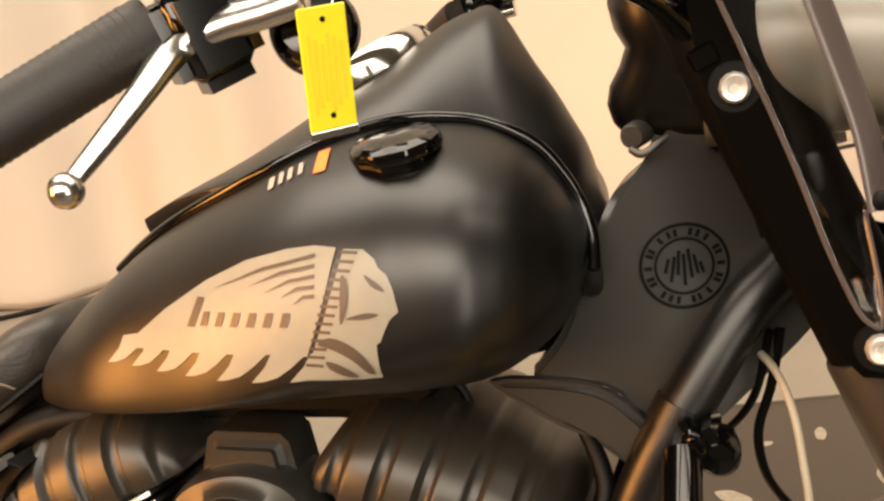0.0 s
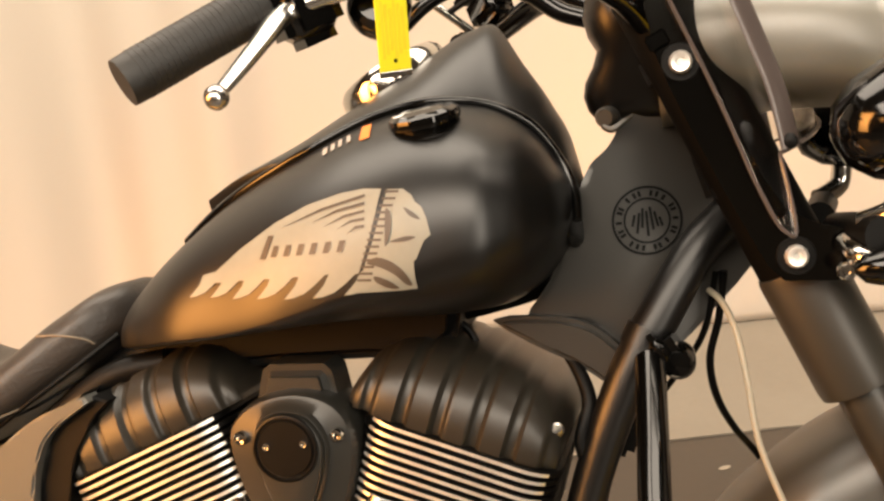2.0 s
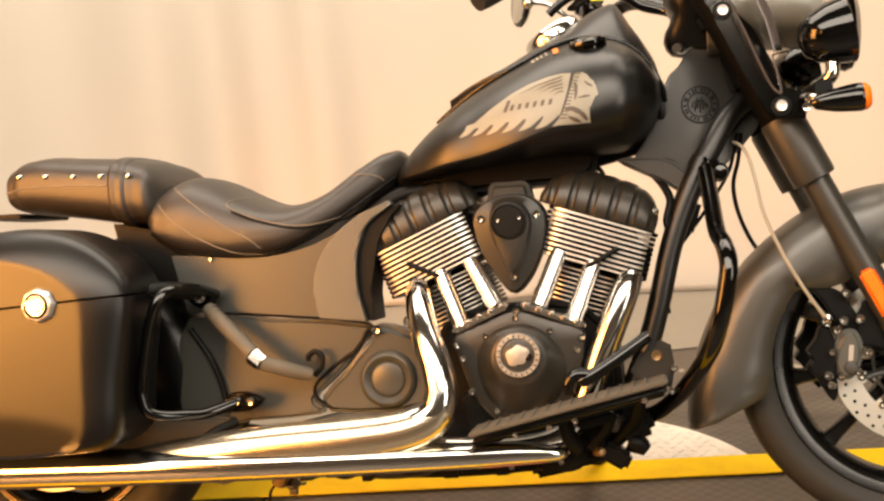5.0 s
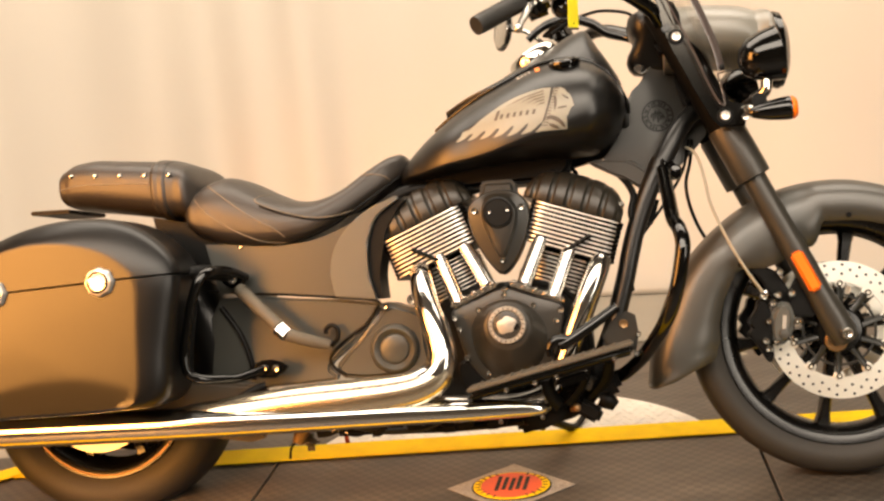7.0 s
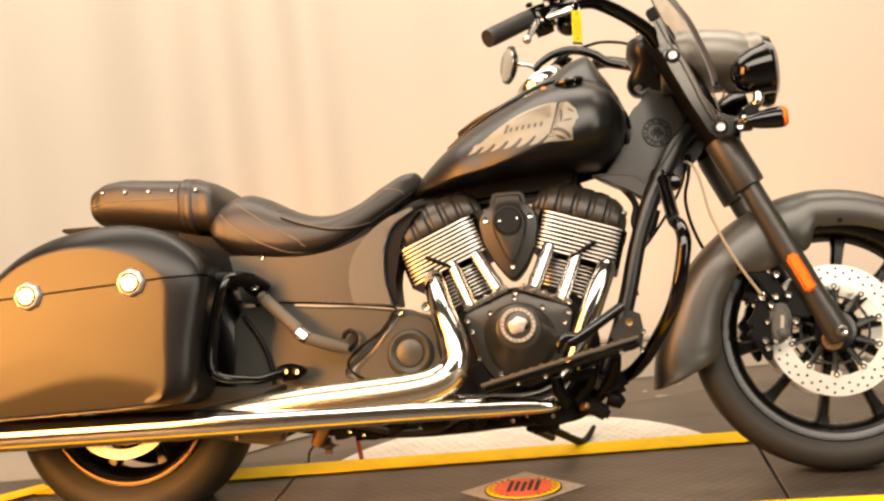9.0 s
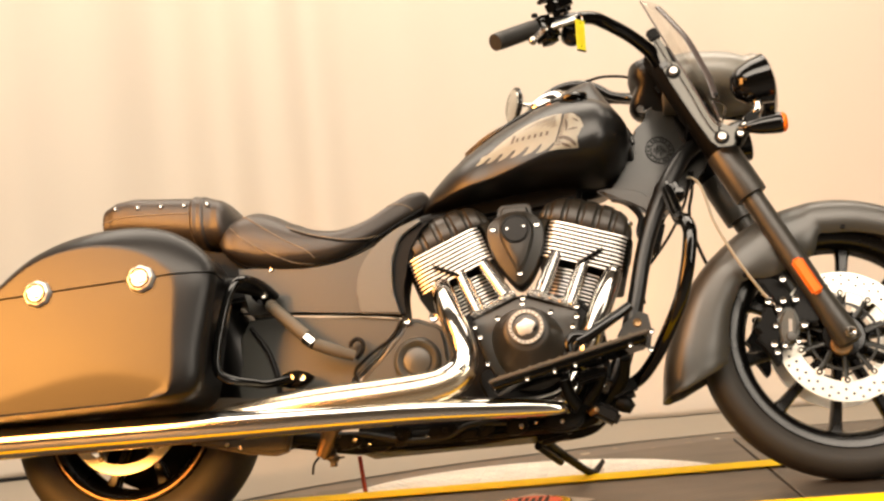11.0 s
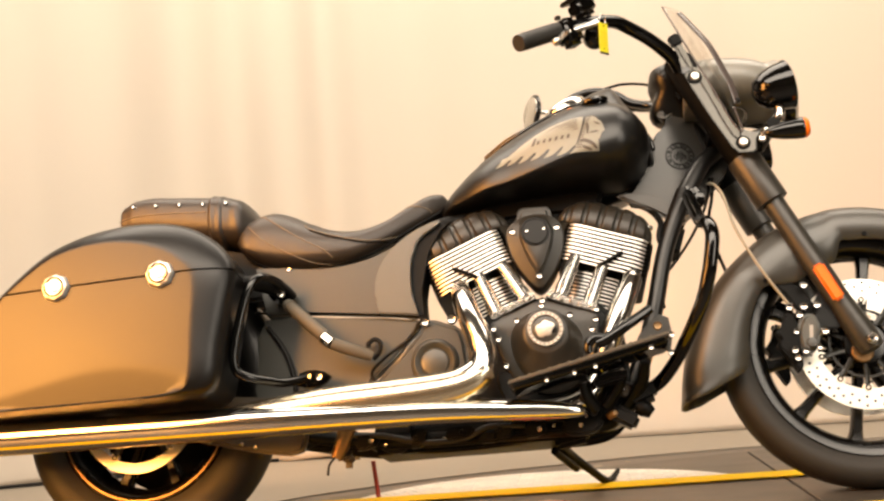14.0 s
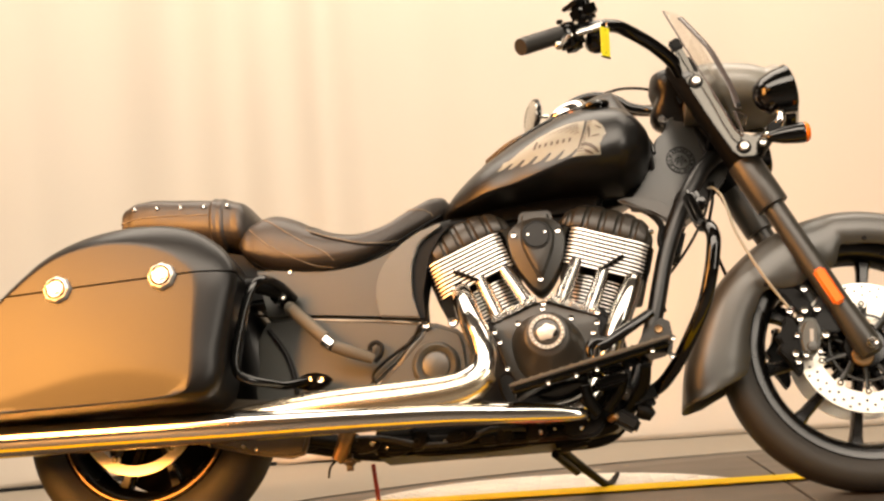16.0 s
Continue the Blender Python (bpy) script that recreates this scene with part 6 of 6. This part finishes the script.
# -- handlebar and controls --
for sy in (-1, 1):
    k = -sy
    bar = part("handlebar", tube([(1.392, sy * 0.075, 0.985), (1.383, sy * 0.105, 1.008), (1.368, sy * 0.132, 1.032), (1.350, sy * 0.155, 1.049), (1.310, sy * 0.193, 1.072), (1.262, sy * 0.227, 1.093), (1.222, sy * 0.266, 1.096), (1.165, sy * 0.318, 1.074), (1.120, sy * 0.340, 1.058), (1.07, sy * 0.362, 1.038)], [0.017, 0.017, 0.017, 0.0165, 0.016, 0.016, 0.0155, 0.0145, 0.0135, 0.013], 18, 8), GLOSS, bike, "gloss black handlebar half")
    e0, e1 = Vector((1.087, sy * 0.352, 1.046)), Vector((1.003, sy * 0.420, 0.993))
    gr = part("hand_grip", tube([e0, e0.lerp(e1, 0.04), e0.lerp(e1, 0.96), e1], [0.0185, 0.0195, 0.0195, 0.0178], 26, 6), GRIPRUB, bar, "dark grey ribbed rubber grip")
    for j in range(22):
        p, q = e0.lerp(e1, 0.05 + j * 0.041), e0.lerp(e1, 0.05 + j * 0.041 + 0.022)
        part("grip_rib", tube([p, q], 0.0201, 24), GRIPRUB, gr)
    part("switch_housing", block((0.052, 0.052, 0.066), Matrix.Translation((1.114, sy * 0.338, 1.044)) @ pose(0, 0, 0, 0, -20, k * 40), 0.012, 3), GLOSS, bar, "gloss black switch housing")
    part("switch_rocker", block((0.016, 0.012, 0.010), Matrix.Translation((1.092, sy * 0.360, 1.074)) @ pose(0, 0, 0, 0, -20, k * 40), 0.003), COVER, bar)
    part("control_reservoir", block((0.062, 0.050, 0.045), Matrix.Translation((1.150, sy * 0.330, 1.108)) @ pose(0, 0, 0, 0, -25, k * 40), 0.012, 3), GLOSS, bar, "gloss black fluid reservoir")
    part("reservoir_lid", block((0.066, 0.054, 0.010), Matrix.Translation((1.138, sy * 0.330, 1.132)) @ pose(0, 0, 0, 0, -25, k * 40), 0.004, 2), COVER, bar)
    lv = part("control_lever", tube(([(1.182, sy * 0.350, 1.056)] if sy < 0 else []) + [(1.158, sy * 0.350, 1.051), (1.130, sy * 0.350, 1.046), (1.106, sy * 0.357, 1.036), (1.098, sy * 0.385, 1.014), (1.090, sy * 0.415, 0.992), (1.084, sy * 0.440, 0.975)], [0.012, 0.012, 0.0125, 0.012, 0.009, 0.0075, 0.006][0 if sy < 0 else 1:], 16, 8, 0.7), ALLOY, bar, "polished alloy lever")
    part("lever_ball", turned([(0.0005, 0.0095), (0.005, 0.008), (0.0085, 0.004), (0.0095, 0), (0.0085, -0.004), (0.005, -0.008), (0.0005, -0.0095)], (1.083, sy * 0.445, 0.971), seg=20), ALLOY, lv)
    if sy < 0:
        part("mirror_stem", tube([(1.165, sy * 0.325, 1.085), (1.150, sy * 0.35, 1.14), (1.125, sy * 0.37, 1.20), (1.11, sy * 0.38, 1.25)], 0.006, 10), GLOSS, bar)
part("bar_riser", block((0.06, 0.18, 0.05), Matrix.Translation((1.392, 0, 0.985)) @ pose(0, 0, 0, 0, -24, 0), 0.014, 3), BLACK, bike)
part("round_control", turned([(0.002, 0.022), (0.018, 0.020), (0.025, 0.012), (0.0265, 0.0), (0.024, -0.012), (0.015, -0.020), (0.002, -0.022)], (1.171, -0.310, 1.038), (0.25, -0.9, 0.2), 36), GLOSS, bike, "gloss black round bar-end control")
mir = part("hand_mirror", turned([(0.002, 0.006), (0.048, 0.006), (0.053, 0.003), (0.054, -0.002), (0.047, -0.008), (0.02, -0.012), (0.002, -0.013)], (1.000, 0.30, 1.140), (-0.85, -0.45, 0.1), 40), GLOSS, bike, "gloss black round rear-view mirror")
part("mirror_glass", turned([(0.0005, 0.0085), (0.044, 0.0085), (0.0455, 0.0075), (0.046, 0.004)], (1.000, 0.30, 1.140), (-0.85, -0.45, 0.1), 40), CHROME, mir, "mirror glass")
part("mirror_arm", tube([(1.01, 0.30, 1.14), (1.06, 0.30, 1.13), (1.11, 0.32, 1.09), (1.14, 0.35, 1.06)], 0.006, 10), CHROME, mir)

# -- the yellow key tag hung from the lever --
tg = top_thing("key_tag", "bright yellow plastic key tag hanging from the handlebar", "tag", Matrix.Translation(LEANED @ Vector((1.190, -0.347, 1.017))) @ pose(0, 0, 0, 0, 3, 46))
part("tag_plate", block((0.0290, 0.0016, 0.068), None, 0.0006, 1), TAGYEL, tg, smooth=False)
for k in range(6):
    part("tag_print_bar", block((0.0024, 0.0004, 0.044 - (k % 3) * 0.006), pose(-0.0095 + k * 0.0038, -0.0010, -0.002), 0), TAGINK, tg, smooth=False)
for z in (0.027, -0.026):
    part("tag_hole", turned([(0.0004, 0.0003), (0.0016, 0.0003), (0.0016, -0.0003)], (0, -0.0011, z), seg=12), BLACK, tg)
part("tag_ring", tube([(0.010 * math.cos(a), 0.001, 0.041 + 0.013 * math.sin(a)) for a in np.linspace(0, 2 * math.pi, 17)], 0.0011, 6, 2), ALLOY, tg)
part("tag_edge", block((0.0298, 0.0020, 0.005), pose(0, 0, -0.0362), 0.0006, 1), ALLOY, tg, smooth=False)
